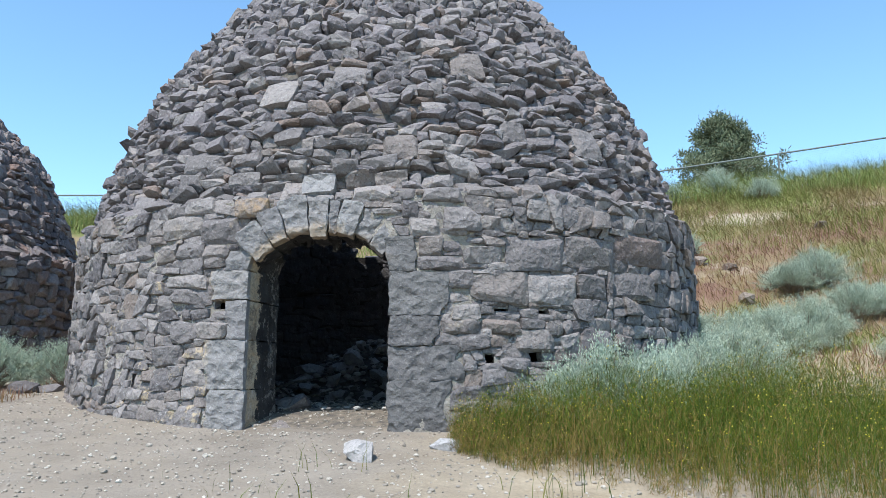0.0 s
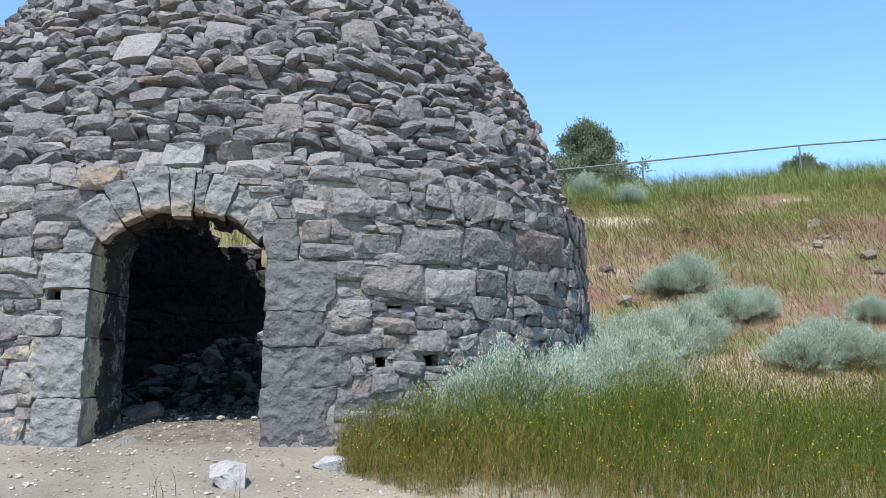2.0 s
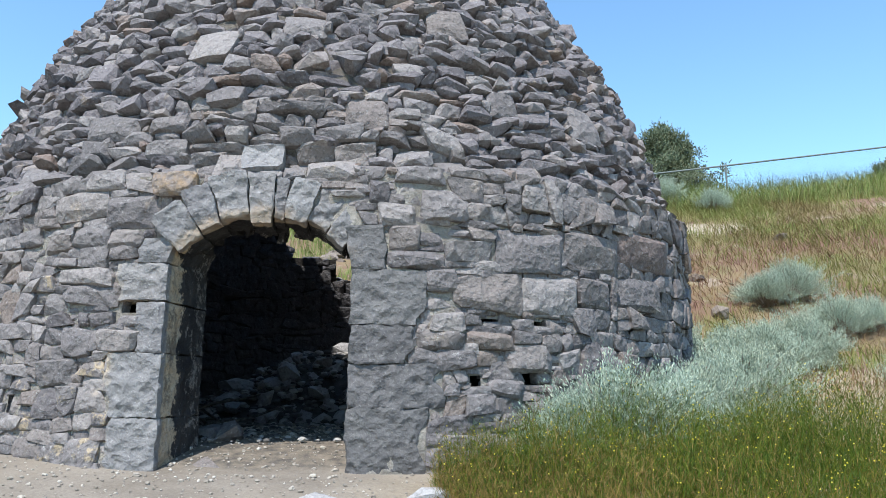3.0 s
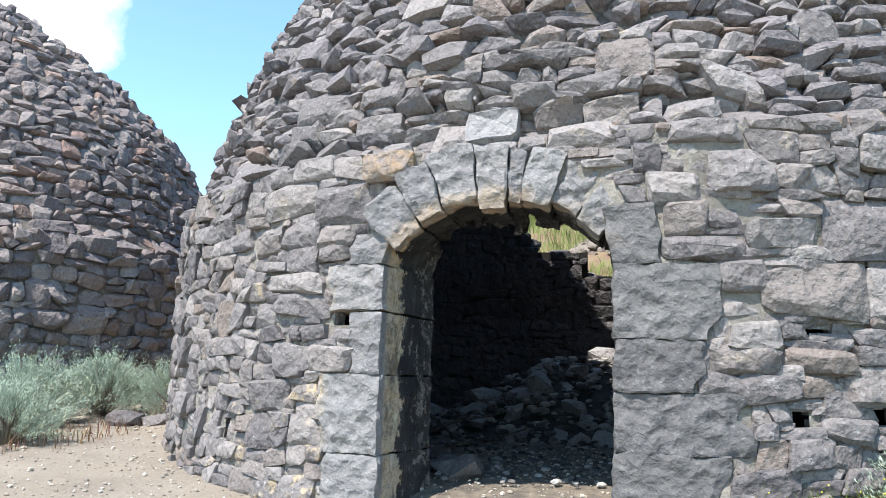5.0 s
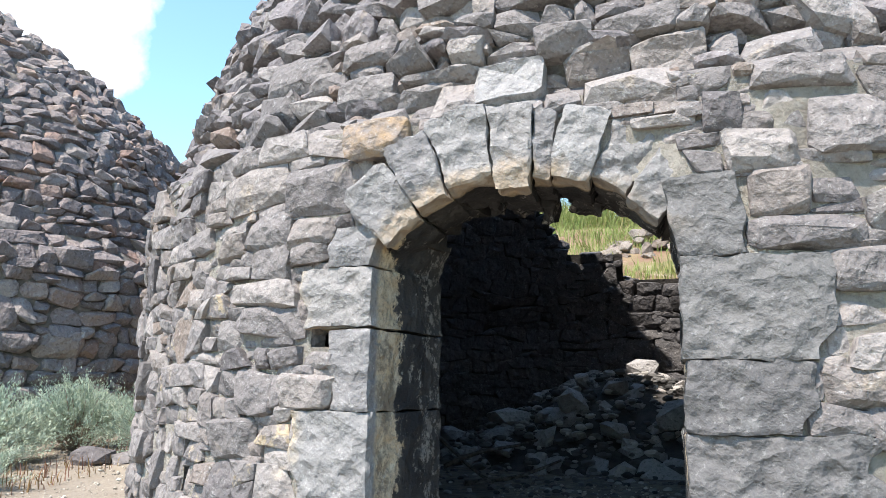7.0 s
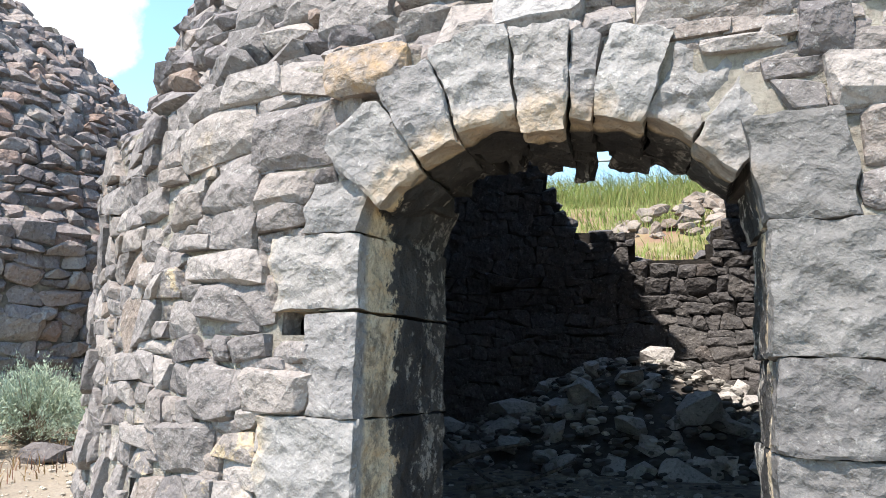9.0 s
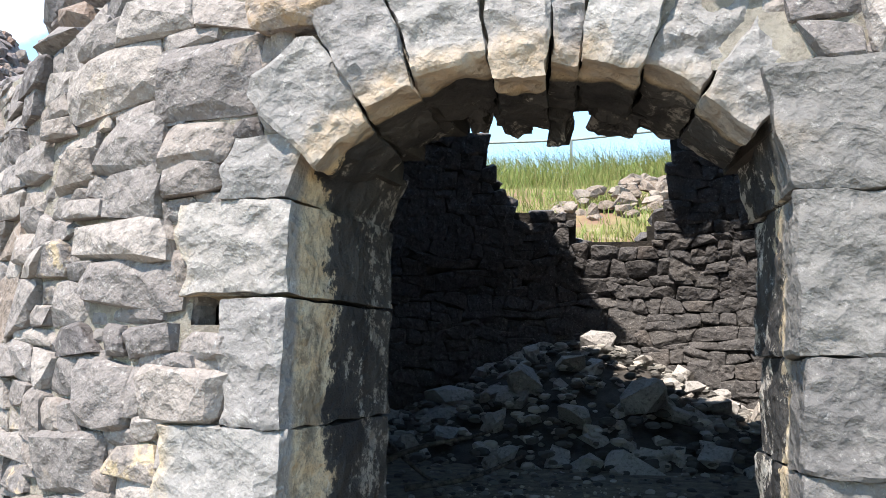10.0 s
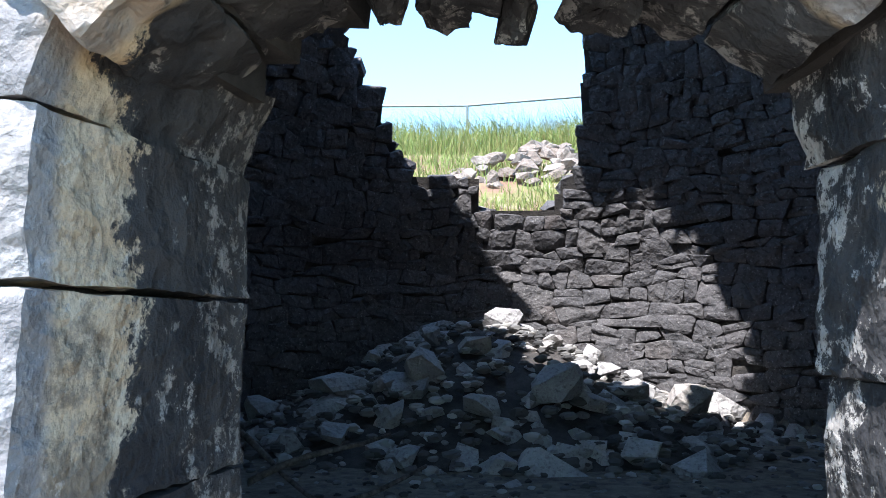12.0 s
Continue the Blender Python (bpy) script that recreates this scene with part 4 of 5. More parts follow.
def rock(name, k, x, y, z, size, parent=None, mat=None, tilt=0.35, rng=rng, shape=(1.0, 1.0, 1.0), turn=None):
    me = ROCKS[k % len(ROCKS)]
    if mat.name + str(k % len(ROCKS)) not in rock_meshes:
        c = me.copy()
        c.materials.append(mat)
        rock_meshes[mat.name + str(k % len(ROCKS))] = c
    ob = new(name, rock_meshes[mat.name + str(k % len(ROCKS))])
    rot = Euler((rng.normal(0, tilt), rng.normal(0, tilt), rng.uniform(0, 6.28) if turn is None else turn))
    m = Matrix.LocRotScale((x, y, z), rot, tuple(size * q for q in shape))
    if parent is not None:
        ob.parent = parent
        ob.matrix_parent_inverse = Matrix.Translation(-parent.location)
    ob.matrix_basis = m
    return ob


rock_meshes = {}
placed = 0
while placed < 285:
    x, y = rng.uniform(-4.4, 2.9), rng.uniform(12.5, 17.0)
    if math.hypot(x - KX, y - KY) > 4.0 or mound(x, y) < FLOOR + 0.02:
        continue
    size = float(np.clip(rng.lognormal(-2.05, 0.45), 0.06, 0.3))
    # rocks in the sun patch are more often pale: sunlight put into their colour
    lit = x > 0.2 and y > 15.4
    rock("rock", int(rng.integers(16)), x, y, float(mound(x, y)) - 0.12 - 0.25 * size, size, pile, m_rubble_pale_lit if rng.random() < (0.6 if lit else 0.22) else m_rubble, shape=(1.0, float(rng.uniform(0.7, 1.1)), float(rng.uniform(0.55, 1.2))))
    placed += 1
# the larger boulders of the heap; a last 1 means paler, mostly the sunlit ones
SLAB, BLOCK, ROUND = (0.95, 0.75, 0.75), (0.85, 0.85, 1.1), (0.9, 0.85, 0.95)
BOULDERS = [
    (-2.62, 15.1, 0.50, SLAB, 0), (-2.46, 14.0, 0.30, SLAB, 0), (-1.01, 12.95, 0.26, SLAB, 0), (1.02, 15.45, 0.44, ROUND, 0), (-0.66, 13.35, 0.42, ROUND, 0),
    (-1.72, 14.8, 0.33, BLOCK, 0), (-0.39, 14.5, 0.42, BLOCK, 0), (0.31, 15.1, 0.33, BLOCK, 0), (-1.2, 14.2, 0.30, SLAB, 0), (0.1, 13.6, 0.36, ROUND, 0), (-3.5, 15.4, 0.30, BLOCK, 0), (-3.05, 14.2, 0.22, SLAB, 0),
    (-1.70, 15.75, 0.24, BLOCK, 0), (-2.35, 16.1, 0.25, BLOCK, 0), (-2.06, 13.65, 0.14, BLOCK, 1),
    (-0.85, 16.3, 0.33, BLOCK, 1), (-0.3, 16.0, 0.19, ROUND, 1), (0.18, 16.5, 0.20, BLOCK, 1), (0.22, 15.6, 0.22, BLOCK, 1), (0.68, 16.45, 0.19, BLOCK, 1), (1.15, 16.4, 0.36, SLAB, 1), (1.6, 16.15, 0.36, SLAB, 1), (2.0, 15.9, 0.27, SLAB, 1), (2.3, 15.5, 0.16, SLAB, 1),
]
for k, (x, y, size, shape, pale) in enumerate(BOULDERS):
    rock("boulder", k * 3 + 1, x, y, float(max(mound(x, y), FLOOR)) - 0.1, size * (0.95 if pale else 0.78), pile, m_rubble_pale_lit if pale else m_rubble, 0.16, shape=shape)
# loose stones left along the broken edge of the breach
for k, (x, z, size) in enumerate([(-3.0, 5.5, 0.3), (-2.72, 5.25, 0.32), (-2.62, 4.9, 0.3), (-2.42, 4.55, 0.3), (-2.15, 4.25, 0.22), (-1.65, 4.1, 0.2), (-1.28, 4.08, 0.19), (-0.98, 3.7, 0.18), (-0.55, 3.68, 0.2), (-0.15, 3.8, 0.22), (0.12, 4.05, 0.22), (0.36, 4.55, 0.2), (0.46, 5.2, 0.24), (0.5, 5.7, 0.22)]):
    r = float(radius(z)) - 0.4
    rock("edge_stone", k * 7 + 3, x, KY + math.sqrt(r * r - (x - KX) ** 2), z - 0.12, size, kiln, m_black_one, 0.18)
bits = Joined()
for _ in range(2600):
    x, y = rng.uniform(-4.3, 2.8), rng.uniform(9.4, 16.8)
    if math.hypot(x - KX, y - KY) > 4.1:
        continue
    s = rng.uniform(0.012, 0.05) * (1.0 if mound(x, y) < FLOOR + 0.05 else 1.9)
    v, f = rock_mesh(rng, (s, s * 0.8, s * 0.5), 5, 5)
    bits.add(v + np.array([x, y, max(float(mound(x, y)) - 0.06, FLOOR - 0.01)]), f)
n = Nodes("chip_stone", 0.9)
m_chip = n.done(n.ramp(n.geo.outputs["Random Per Island"], [(0, (0.04, 0.04, 0.04)), (0.65, (0.15, 0.145, 0.138)), (1, (0.40, 0.385, 0.36))]))
tagged(bits.make("stone_chips", m_chip), "small sooty stone chips scattered on the kiln floor", "debris")

# charred branches on the heap's edge
n = Nodes("charred_wood", 0.9)
m_char = n.done(n.mix(n.range(n.noise(25), 0.35, 0.7), (0.03, 0.027, 0.025), (0.16, 0.14, 0.12)))
for k, (p0, p1) in enumerate([((-2.7, 12.1, 1.25), (-1.85, 12.5, 1.52)), ((-2.95, 12.6, 1.5), (-2.2, 12.0, 1.14)), ((-2.4, 11.7, 1.12), (-1.6, 12.3, 1.3))]):
    a, b = np.array(p0), np.array(p1)
    s = np.cross(unit3((b - a)[None])[0], (0, 0, 1))
    V, F = [], []
    for i, t in enumerate(np.linspace(0, 1, 6)):
        c = a + (b - a) * t + np.array([0, 0, 0.03 * math.sin(5 * t + k)])
        r = 0.028 * (1 - 0.55 * t)
        for j in range(6):
            g = j * math.pi / 3
            V.append(tuple(c + s * r * math.cos(g) + np.array([0, 0, 1]) * r * math.sin(g)))
    for i in range(5):
        F += [(i * 6 + j, i * 6 + (j + 1) % 6, i * 6 + 6 + (j + 1) % 6, i * 6 + 6 + j) for j in range(6)]
    F += [tuple(range(5, -1, -1)), tuple(range(30, 36))]
    tagged(mesh_ob("branch", V, F, m_char, smooth=True), "charred bare branch lying on the rubble", "branch", "branches in the kiln")

# ---- loose rocks and gravel outside ----
for k, (x, y, size, sink, label) in enumerate([
    (-0.70, 6.95, 0.19, 0.06, "pale grey rock lying in front of the doorway"),
    (0.08, 7.5, 0.20, 0.05, "pale rock at the foot of the kiln wall"),
    (-6.05, 11.35, 0.22, 0.06, "brown rock on the dirt beside the sagebrush"),
    (-5.75, 11.5, 0.2, 0.05, "small brown rock beside the sagebrush"),
    (-1.75, 8.75, 0.16, 0.04, "flat stone lying in the doorway"),
    (-1.75, 9.6, 0.24, 0.04, "fallen block just inside the doorway"),
    (-1.95, 9.9, 0.22, 0.04, "fallen block just inside the doorway"),
]):
    z = float(ground_z(x, y))
    tagged(rock("rock", k * 5 + 9, x, y, z - sink, size, None, m_pale if k < 2 else m_stone_one, 0.12), label, "rock")
rng = np.random.default_rng(77)
for k in range(16):
    x = rng.uniform(5.4, 14.0)
    y = rng.uniform(15.5, 21.0)
    tagged(rock("rock", k * 3 + 1, x, y, float(ground_z(x, y)) - 0.05, float(rng.uniform(0.10, 0.24)), None, m_bank, 0.15, rng), "pale weathered rock on the grassy hillside", "rock", "rocks on the hillside")
gravel = Joined()
rng = np.random.default_rng(90)
for _ in range(11000):
    y = rng.uniform(3.2, 12.5)
    x = rng.uniform(-7.5, 2.2) if y > 5 else rng.uniform(-4, 3)
    if math.hypot(x - KX, y - KY) < 4.9 and not (-2.1 < x < -0.6):
        continue
    s = float(np.clip(rng.lognormal(-4.6, 0.45), 0.005, 0.036))
    v, f = rock_mesh(rng, (s, s * 0.8, s * 0.6), 5, 4)
    gravel.add(v + np.array([x, y, float(ground_z(x, y)) - 0.2 * s]), f)
n = Nodes("gravel_stone", 0.9)
m_gravel = n.done(n.ramp(n.geo.outputs["Random Per Island"], [(0, (0.20, 0.175, 0.145)), (0.6, (0.36, 0.32, 0.265)), (1, (0.50, 0.46, 0.40))]))
tagged(gravel.make("gravel", m_gravel), "loose tan gravel strewn over the dirt", "gravel")

# ---- dry-stone heap behind the breach ----
bank = thing("stone_bank", 0.2, 21.6, 4.6, "low bank of pale tumbled field stones on the slope", "stone wall")
rng = np.random.default_rng(14)
for k in range(130):
    x = rng.uniform(-1.5, 3.0)
    row = rng.random()
    y = 21.2 + 1.5 * row + 0.25 * x * 0.3
    z = float(ground_z(x, y)) - 0.12 + 0.55 * row * smooth(-1.6, 0.2, x)
    rock("stone", int(rng.integers(16)), x, y, z, float(rng.uniform(0.12, 0.30)), bank, m_bank, 0.3, rng)


# ---- plants ----
def blades(roots, heights, lean, width, rng, curl=0.5):
    """Grass blades: two-part tapered strips that bend; returns vertices and faces."""
    n = len(roots)
    a = rng.uniform(0, 2 * np.pi, n)
    d = np.stack([np.cos(a), np.sin(a), np.zeros(n)], 1)
    side = np.stack([-np.sin(a + 0.7), np.cos(a + 0.7), np.zeros(n)], 1) * (width * rng.uniform(0.6, 1.3, n))[:, None]
    up = np.array([0, 0, 1.0])
    l = (lean * rng.random(n) * heights)[:, None]
    mid = roots + up * (heights * 0.55)[:, None] + d * l * 0.35
    tip = roots + up * heights[:, None] + d * l * (1 + curl)
    V = np.stack([roots - side, roots + side, mid + side * 0.8, mid - side * 0.8, tip], 1).reshape(-1, 3)
    b = np.arange(n)[:, None] * 5
    F = [tuple(q) for q in (b + np.array([0, 1, 2, 3])).tolist()] + [tuple(q) for q in (b + np.array([3, 2, 4])).tolist()]
    return V, F


def leaves(points, dirs, length, width, rng):
    """Small leaf quads at points, along dirs, each turned at random."""
    n = len(points)
    s = np.cross(dirs, rng.normal(0, 1, (n, 3)))
    s /= np.linalg.norm(s, axis=1)[:, None] + 1e-9
    L = (length * rng.uniform(0.6, 1.3, n))[:, None]
    W = (width * rng.uniform(0.6, 1.3, n))[:, None]
    V = np.stack([points, points + dirs * L * 0.5 + s * W, points + dirs * L, points + dirs * L * 0.5 - s * W], 1).reshape(-1, 3)
    F = [tuple(q) for q in (np.arange(n)[:, None] * 4 + np.array([0, 1, 2, 3])).tolist()]
    return V, F


def unit(v):
    return v / (np.linalg.norm(v, axis=-1, keepdims=True) + 1e-9)


def tube(points, radii, sides=5):
    V, F = [], []
    for i, (p, r) in enumerate(zip(points, radii)):
        for k in range(sides):
            a = 2 * np.pi * k / sides
            V.append((p[0] + r * math.cos(a), p[1] + r * math.sin(a), p[2]))
    for i in range(len(points) - 1):
        for k in range(sides):
            F.append((i * sides + k, i * sides + (k + 1) % sides, (i + 1) * sides + (k + 1) % sides, (i + 1) * sides + k))
    return np.array(V), F


def sagebrush(seed):
    """A rounded grey-green shrub: woody stems that fork, each tip a tuft of narrow leaves. About 1 m wide."""
    rng = np.random.default_rng(seed)
    ob = new("sagebrush")
    tagged(ob, "rounded grey-green sagebrush on dry ground", "shrub", "sagebrush round the kilns")
    wood, P, D = Joined(), [], []
    for _ in range(95):
        a, e = rng.uniform(0, 6.28), rng.uniform(0.1, 1.5)
        tip = np.array([math.cos(a) * math.cos(e), math.sin(a) * math.cos(e), 0.25 + 0.75 * math.sin(e)]) * rng.uniform(0.38, 0.62) * np.array([1, 1, 1.05])
        mid = tip * np.array([0.45, 0.45, 0.55]) + rng.normal(0, 0.03, 3)
        v, f = tube([(0, 0, 0), mid, tip], (0.012, 0.007, 0.003), 4)
        wood.add(v, f)
        for _ in range(4):
            end = tip + rng.normal(0, 0.075, 3) + unit(tip) * 0.05
            n = 84
            t = rng.uniform(0.35, 1.0, n)[:, None]
            pts = mid + (end - mid) * t + rng.normal(0, 0.022, (n, 3))
            P.append(pts)
            D.append(unit(unit(end - mid) + np.array([0, 0, 0.6]) + rng.normal(0, 0.55, (n, 3))))
    P, D = np.concatenate(P), np.concatenate(D)
    P[:, 2] = np.maximum(P[:, 2], 0.02)
    wood.make("wood", m_twig, ob, "grey woody branching", kind="")
    v, f = leaves(P, D, 0.030, 0.0034, rng)
    mesh_ob("foliage", v, f, m_sage, ob)
    return ob


SAGE = [sagebrush(s) for s in (1, 2, 3)]
spots = [(1.75, 8.55, 1.35), (1.3, 8.4, 0.95), (2.35, 8.9, 1.1), (2.8, 9.4, 1.15), (3.35, 9.9, 1.2), (3.95, 10.5, 1.35), (4.15, 11.9, 1.2), (4.7, 12.3, 1.3), (5.25, 12.5, 1.25), (5.8, 12.8, 1.1), (6.2, 13.1, 1.2), (4.4, 13.4, 1.2), (7.7, 14.4, 1.1), (8.3, 14.5, 0.9), (7.2, 15.9, 1.15), (7.75, 16.0, 1.2), (7.0, 11.4, 1.1), (7.5, 11.5, 1.25), (8.1, 11.4, 1.15), (8.75, 11.1, 1.1), (9.4, 11.0, 1.1), (10.3, 13.9, 0.9), (5.9, 18.9, 0.9),
         (-6.35, 9.9, 1.0), (-7.1, 10.9, 1.25), (-5.95, 12.3, 1.0), (-8.2, 10.3, 1.2), (-6.9, 12.1, 1.15), (-6.9, 9.0, 1.0), (-8.0, 8.6, 1.05), (7.9, 26.4, 1.2), (9.6, 26.6, 1.5), (10.6, 25.2, 1.1)]
rng = np.random.default_rng(61)
for i, (x, y, s) in enumerate(spots):
    m = pose(x, y, float(ground_z(x, y)) - 0.03, 0, 0, rng.uniform(0, 360))
    src = SAGE[i % 3]
    if i < 3:
        ob = src
        ob.matrix_basis = m
    else:
        ob = copy_thing(src, m)
    ob.scale = (s, s, s * rng.uniform(0.8, 1.05))

# tall green tansy-like weeds right of the path
rng = np.random.default_rng(71)
N = 15000
wx = rng.uniform(0.1, 9.5, N)
front = np.interp(wx, [0.1, 0.7, 1.5, 4, 9.5], [7.3, 6.2, 5.4, 4.4, 3.9])
back = np.interp(wx, [0.1, 1.2, 2.2, 3.5, 5, 9.5], [7.8, 7.9, 8.1, 9.1, 8.7, 6.4])
wy = front + (back - front) * rng.random(N) ** 0.85
edge = np.clip((wy - front) / 1.3 + 0.25 * np.sin(wx * 2.7 + 1.5 * np.sin(wx * 1.1)), 0, 1)
keep = rng.random(N) < 0.14 + 0.86 * edge
wx, wy, edge, back_w = wx[keep], wy[keep], edge[keep], back[keep]
root = np.stack([wx, wy, ground_z(wx, wy) - 0.01], 1)
hh = (0.28 + 0.34 * edge + 0.22 * np.sin(wx * 3.1 + np.sin(wy * 2.3)) * np.sin(wy * 3.7)) * rng.uniform(0.5, 1.3, len(wx)) * (0.75 + 0.25 * smooth(0.2, 2.0, wx))
stem_v, stem_f = blades(root, hh, np.full(len(wx), 0.35), np.full(len(wx), 0.0019), rng)
rep = 30
t = rng.uniform(0.10, 1.0, (len(wx), rep))
lp = root[:, None, :] + np.stack([rng.normal(0, 0.035, t.shape), rng.normal(0, 0.035, t.shape), t * hh[:, None] * 0.95], -1)
ld = unit(rng.normal(0, 0.55, lp.shape) + np.array([0, 0, 0.9]))
lv, lf = leaves(lp.reshape(-1, 3), ld.reshape(-1, 3), 0.060, 0.0017, rng)
brown = rng.random(len(lp.reshape(-1, 3))) < np.repeat(np.clip(0.85 - 0.80 * edge, 0.06, 1) + 0.5 * (wy > back_w - 0.5) * (wx > 3), rep)
off = len(stem_v)
faces = stem_f + [tuple(i + off for i in q) for q in lf]
n_stem = len(wx)
stem_b = (rng.random(n_stem) < 0.7 - 0.5 * edge).astype(int)
mi = np.concatenate([stem_b, stem_b, brown.astype(int)])
weeds = mesh_ob("green_weeds", np.concatenate([stem_v, lv]), faces, [m_weed, m_weed_dry], mat_index=mi)
tagged(weeds, "dense patch of tall green weeds with dry stems at its edge", "weeds", kind="stuff")
pick = (rng.random(len(wx)) < 0.20) & (edge > 0.3)
fp = root[pick] + np.stack([rng.normal(0, 0.02, pick.sum()), rng.normal(0, 0.02, pick.sum()), hh[pick] * rng.uniform(0.85, 1.0, pick.sum())], 1)
fl = Joined()
for p in fp:
    v, f = rock_mesh(rng, (0.0055, 0.0055, 0.0045), 5, 3)
    fl.add(v + p, f)
tagged(fl.make("yellow_flowers", m_flower), "tiny yellow flower heads on the tall weeds", "flowers")


def scatter(count, xr, yr, keep, hr, width, seed, lean=0.5):
    rng = np.random.default_rng(seed)
    x, y = rng.uniform(*xr, count), rng.uniform(*yr, count)
    k = keep(x, y, rng) & (np.hypot(x - KX, y - KY) > 5.2) & (np.hypot(x - LX, y - LY) > 5.5)
    for px, py, rad in ((8.8, 22.3, 0.8), (16.0, 23.4, 0.6)):
        k &= (np.hypot((x - px) * 0.7, y - py) > rad + rng.normal(0, 0.4, count)) | (rng.random(count) < 0.15)
    x, y = x[k], y[k]
    root = np.stack([x, y, ground_z(x, y) - 0.02], 1)
    return blades(root, rng.uniform(*hr, len(x)), np.full(len(x), lean), np.full(len(x), width), rng)


def clump(x, y, s, lo, hi, rng):
    v = np.sin(x * s + 1.3 * np.sin(y * s * 0.7)) * np.sin(y * s * 1.2 + 0.8 * np.sin(x * s)) + rng.normal(0, 0.3, len(x))
    return (v > lo) & (v < hi)


v, f = scatter(52000, (-14, 24), (25.2, 30.0), lambda x, y, r: clump(x, y, 0.8, -0.7, 3, r), (0.35, 1.1), 0.007, 81, 0.9)
tagged(mesh_ob("ridge_grass", v, f, m_ridge), "tall bright green grass along the ridge", "grass", kind="stuff")
v, f = scatter(100000, (3, 24), (11, 27), lambda x, y, r: clump(x, y, 0.7, 0.4, 3, r) | ((r.random(len(x)) < smooth(18.5, 23, y + 0.12 * x)) & clump(x, y, 0.6, -0.35, 3, r)), (0.12, 0.42), 0.007, 82, 1.3)
tagged(mesh_ob("hill_grass", v, f, m_hill), "patchy green grass on the hillside", "grass", kind="stuff")
v, f = scatter(75000, (2.5, 24), (9, 27), lambda x, y, r: clump(x, y, 0.7, -3, 0.25, r) & (r.random(len(x)) > smooth(19, 25, y)), (0.08, 0.28), 0.007, 83, 1.5)
tagged(mesh_ob("dry_grass", v, f, m_dry), "dry tan and reddish grass on the hillside", "grass", kind="stuff")
v, f = scatter(14000, (-5, 4), (17.8, 26), lambda x, y, r: clump(x, y, 1.1, -0.4, 3, r), (0.10, 0.35), 0.009, 84)
tagged(mesh_ob("slope_grass", v, f, m_ridge), "short green and yellow grass on the slope behind the kiln", "grass", kind="stuff")
v, f = scatter(5000, (-9.5, -4.6), (7.6, 13.5), lambda x, y, r: (x < -5.6) & clump(x, y, 1.6, -0.1, 3, r), (0.05, 0.20), 0.005, 85)
tagged(mesh_ob("dry_grass", v, f, m_dry), "yellow dry grass between the sagebrush", "grass", kind="stuff")
v, f = scatter(260, (-2.2, 1.6), (5.2, 6.6), lambda x, y, r: clump(x, y, 3.0, 0.35, 3, r), (0.10, 0.32), 0.0035, 86)
tagged(mesh_ob("sparse_weeds", v, f, m_weed), "a few thin green weeds in the dirt", "weeds", kind="stuff")

# ---- chain-link fence on the ridge ----
fence = thing("chain_link_fence", 3.0, 28.2, 7.2, "galvanised chain-link fence along the ridge", "fence")
line = [(-21.6 + 6.84 * k, 28.2) for k in range(8)]
tops = [float(ground_z(x, y)) + 1.35 + 0.035 * max(0.0, x - 6) for x, y in line]
for (x, y), z in zip(line, tops):
    v, f = tube([(x, y, z - 2.2), (x, y, z)], (0.038, 0.038), 8)
    adopt(mesh_ob("post", v, f, m_steel, smooth=True), fence)
for ((x, y), z), ((x2, y2), z2) in zip(zip(line, tops), zip(line[1:], tops[1:])):
    V = []
    for px, py, pz in ((x, y, z), (x2, y2, z2)):
        for k in range(6):
            a = k * math.pi / 3
            V.append((px, py + 0.034 * math.cos(a), pz + 0.034 * math.sin(a)))
    F = [(k, (k + 1) % 6, 6 + (k + 1) % 6, 6 + k) for k in range(6)]
    adopt(mesh_ob("top_rail", V, F, m_steel, smooth=True), fence)
wires = Joined()
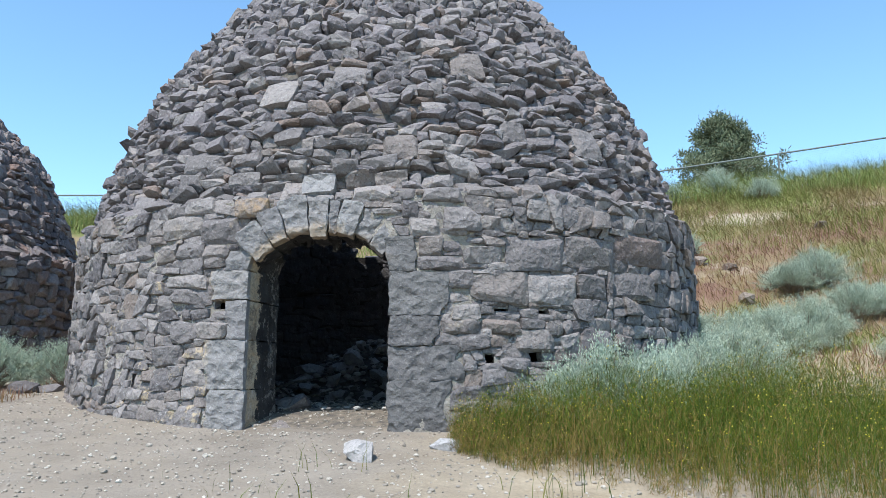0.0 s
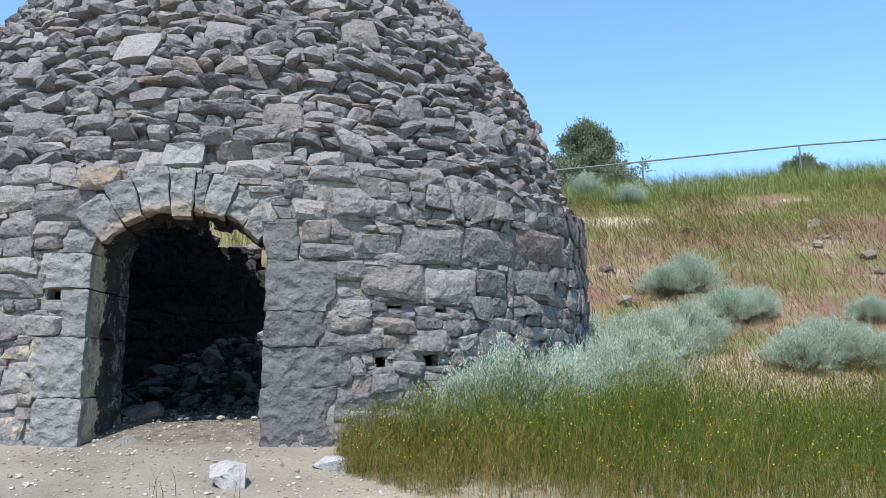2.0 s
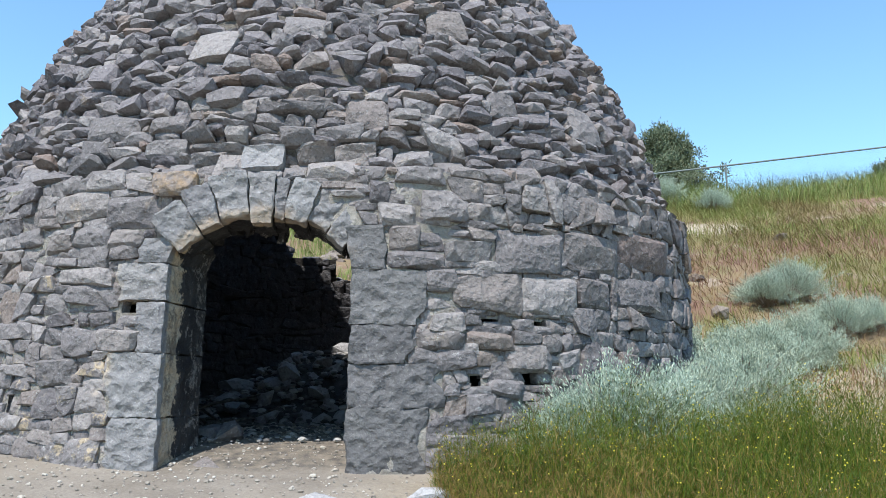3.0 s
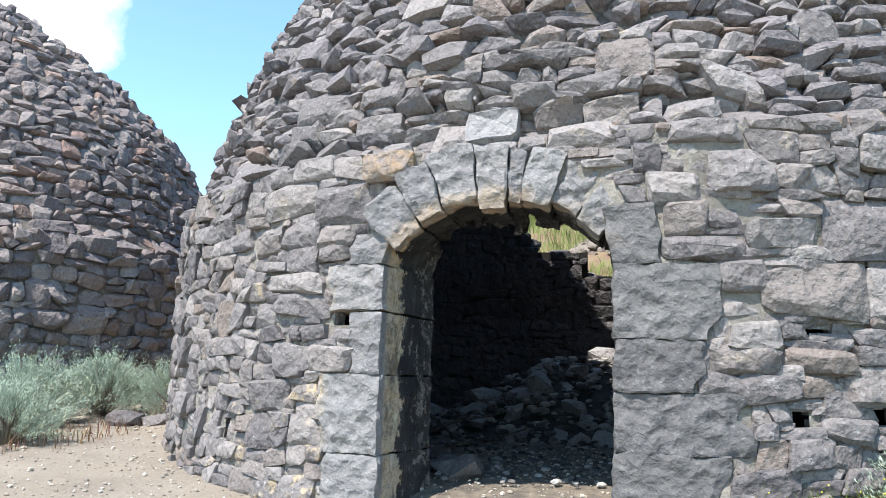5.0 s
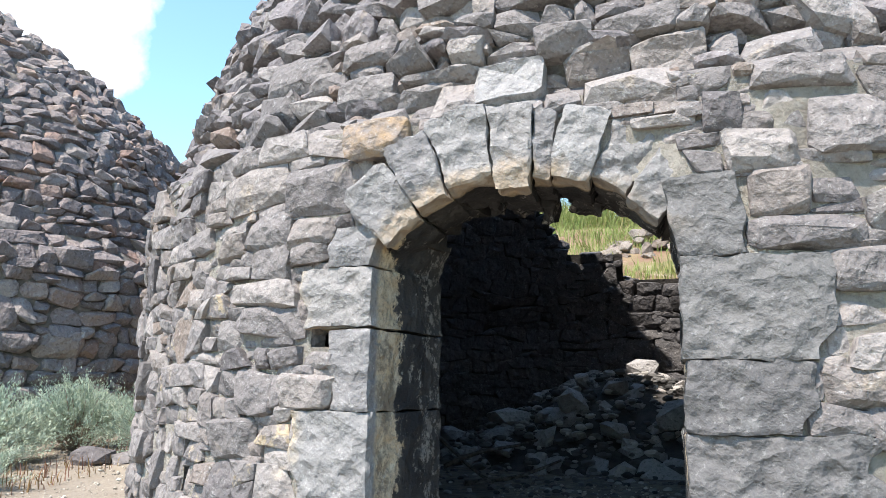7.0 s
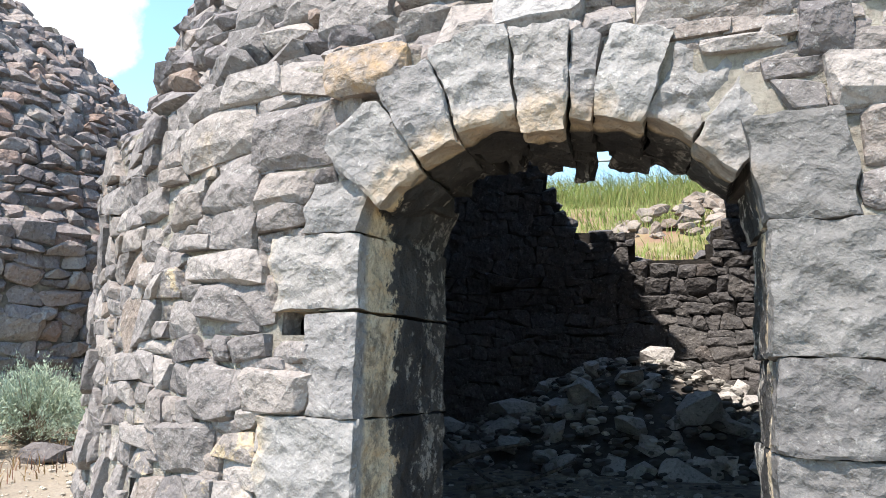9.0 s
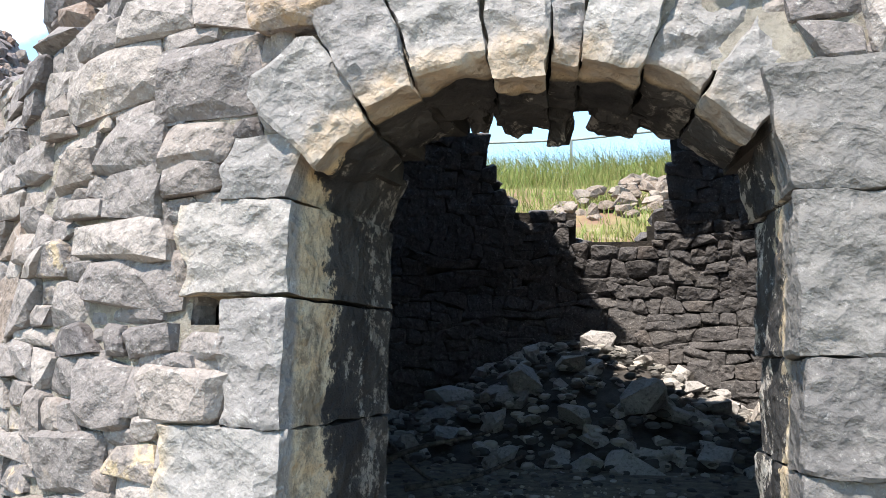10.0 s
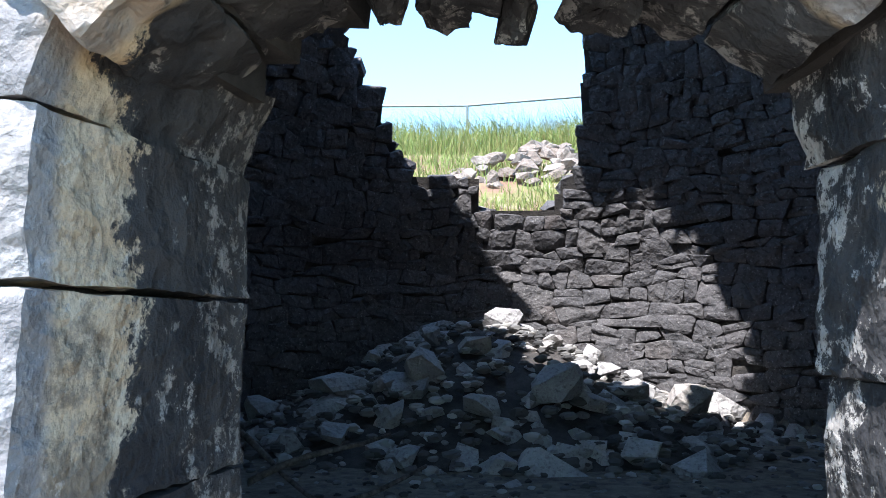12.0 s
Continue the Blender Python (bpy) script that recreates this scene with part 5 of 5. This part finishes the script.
for ((x, y), z), ((x2, y2), z2) in zip(zip(line, tops), zip(line[1:], tops[1:])):
    for k in range(-13, 31):
        for sgn in (1, -1):
            a0, a1 = k / 30.0, k / 30.0 + 0.42
            pts = []
            for a, h in ((a0, 0.0), (a1, 1.3)) if sgn > 0 else ((a1, 0.0), (a0, 1.3)):
                pts.append((a, h))
            (ua, ha), (ub, hb) = pts
            lo, hi = 0.0, 1.0
            d = ub - ua
            ts = sorted(((0 - ua) / d, (1 - ua) / d))
            lo, hi = max(0.0, ts[0]), min(1.0, ts[1])
            if lo >= hi:
                continue
            P = []
            for q in (lo, hi):
                a, h = ua + d * q, ha + (hb - ha) * q
                P.append((x + (x2 - x) * a, y + (y2 - y) * a, z + (z2 - z) * a - 1.32 + h))
            v = np.array([(p[0] + ox, p[1] + oy, p[2]) for p in P for ox, oy in ((-0.002, 0.0), (0.0015, 0.0025), (0.0015, -0.0025))])
            wires.add(v, [(0, 1, 4, 3), (1, 2, 5, 4), (2, 0, 3, 5)])
adopt(wires.make("wire_mesh", m_steel), fence)


# ---- juniper beyond the fence ----
def juniper(x, y, height, width, seed):
    rng = np.random.default_rng(seed)
    z = float(ground_z(x, y))
    ob = thing("juniper_tree", x, y, z, "grey-green juniper tree with an uneven crown beyond the fence", "tree")
    wood, P, D = Joined(), [], []
    v, f = tube([(0, 0, -0.1), (0.08, 0.03, height * 0.3), (0.0, 0.1, height * 0.6), (0.05, 0, height * 0.92)], (0.2, 0.15, 0.09, 0.02), 8)
    wood.add(v, f)
    for _ in range(85):
        h = rng.uniform(0.08, 0.97) * height
        reach = width * 0.5 * min(0.9, 1.15 * (1 - h / height) ** 0.85 + 0.05) * rng.uniform(0.45, 1.15)
        a = rng.uniform(0, 6.28)
        tip = np.array([math.cos(a) * reach, math.sin(a) * reach, h + 0.35 * reach + rng.normal(0, 0.1)])
        v, f = tube([(0, 0, h - 0.1), tip * np.array([0.5, 0.5, 1]) - np.array([0, 0, 0.1]), tip], (0.05, 0.03, 0.01), 4)
        wood.add(v, f)
        for _ in range(6):
            c = tip * np.array([1, 1, 1]) * 1.0 + rng.normal(0, 0.22, 3) - np.array([tip[0], tip[1], 0]) * rng.uniform(0, 0.45)
            n = 80
            pts = c + rng.normal(0, 0.13, (n, 3))
            P.append(pts)
            D.append(unit(pts - c + np.array([0, 0, 0.15]) + rng.normal(0, 0.06, (n, 3))))
    t = wood.make("trunk", m_twig, ob, kind="")
    v, f = leaves(np.concatenate(P), np.concatenate(D), 0.16, 0.03, rng)
    mesh_ob("crown", v, f, m_juniper, ob)
    return ob


juniper(13.9, 37.2, 5.5, 6.0, 3)
juniper(26.0, 37.2, 2.9, 3.8, 8)
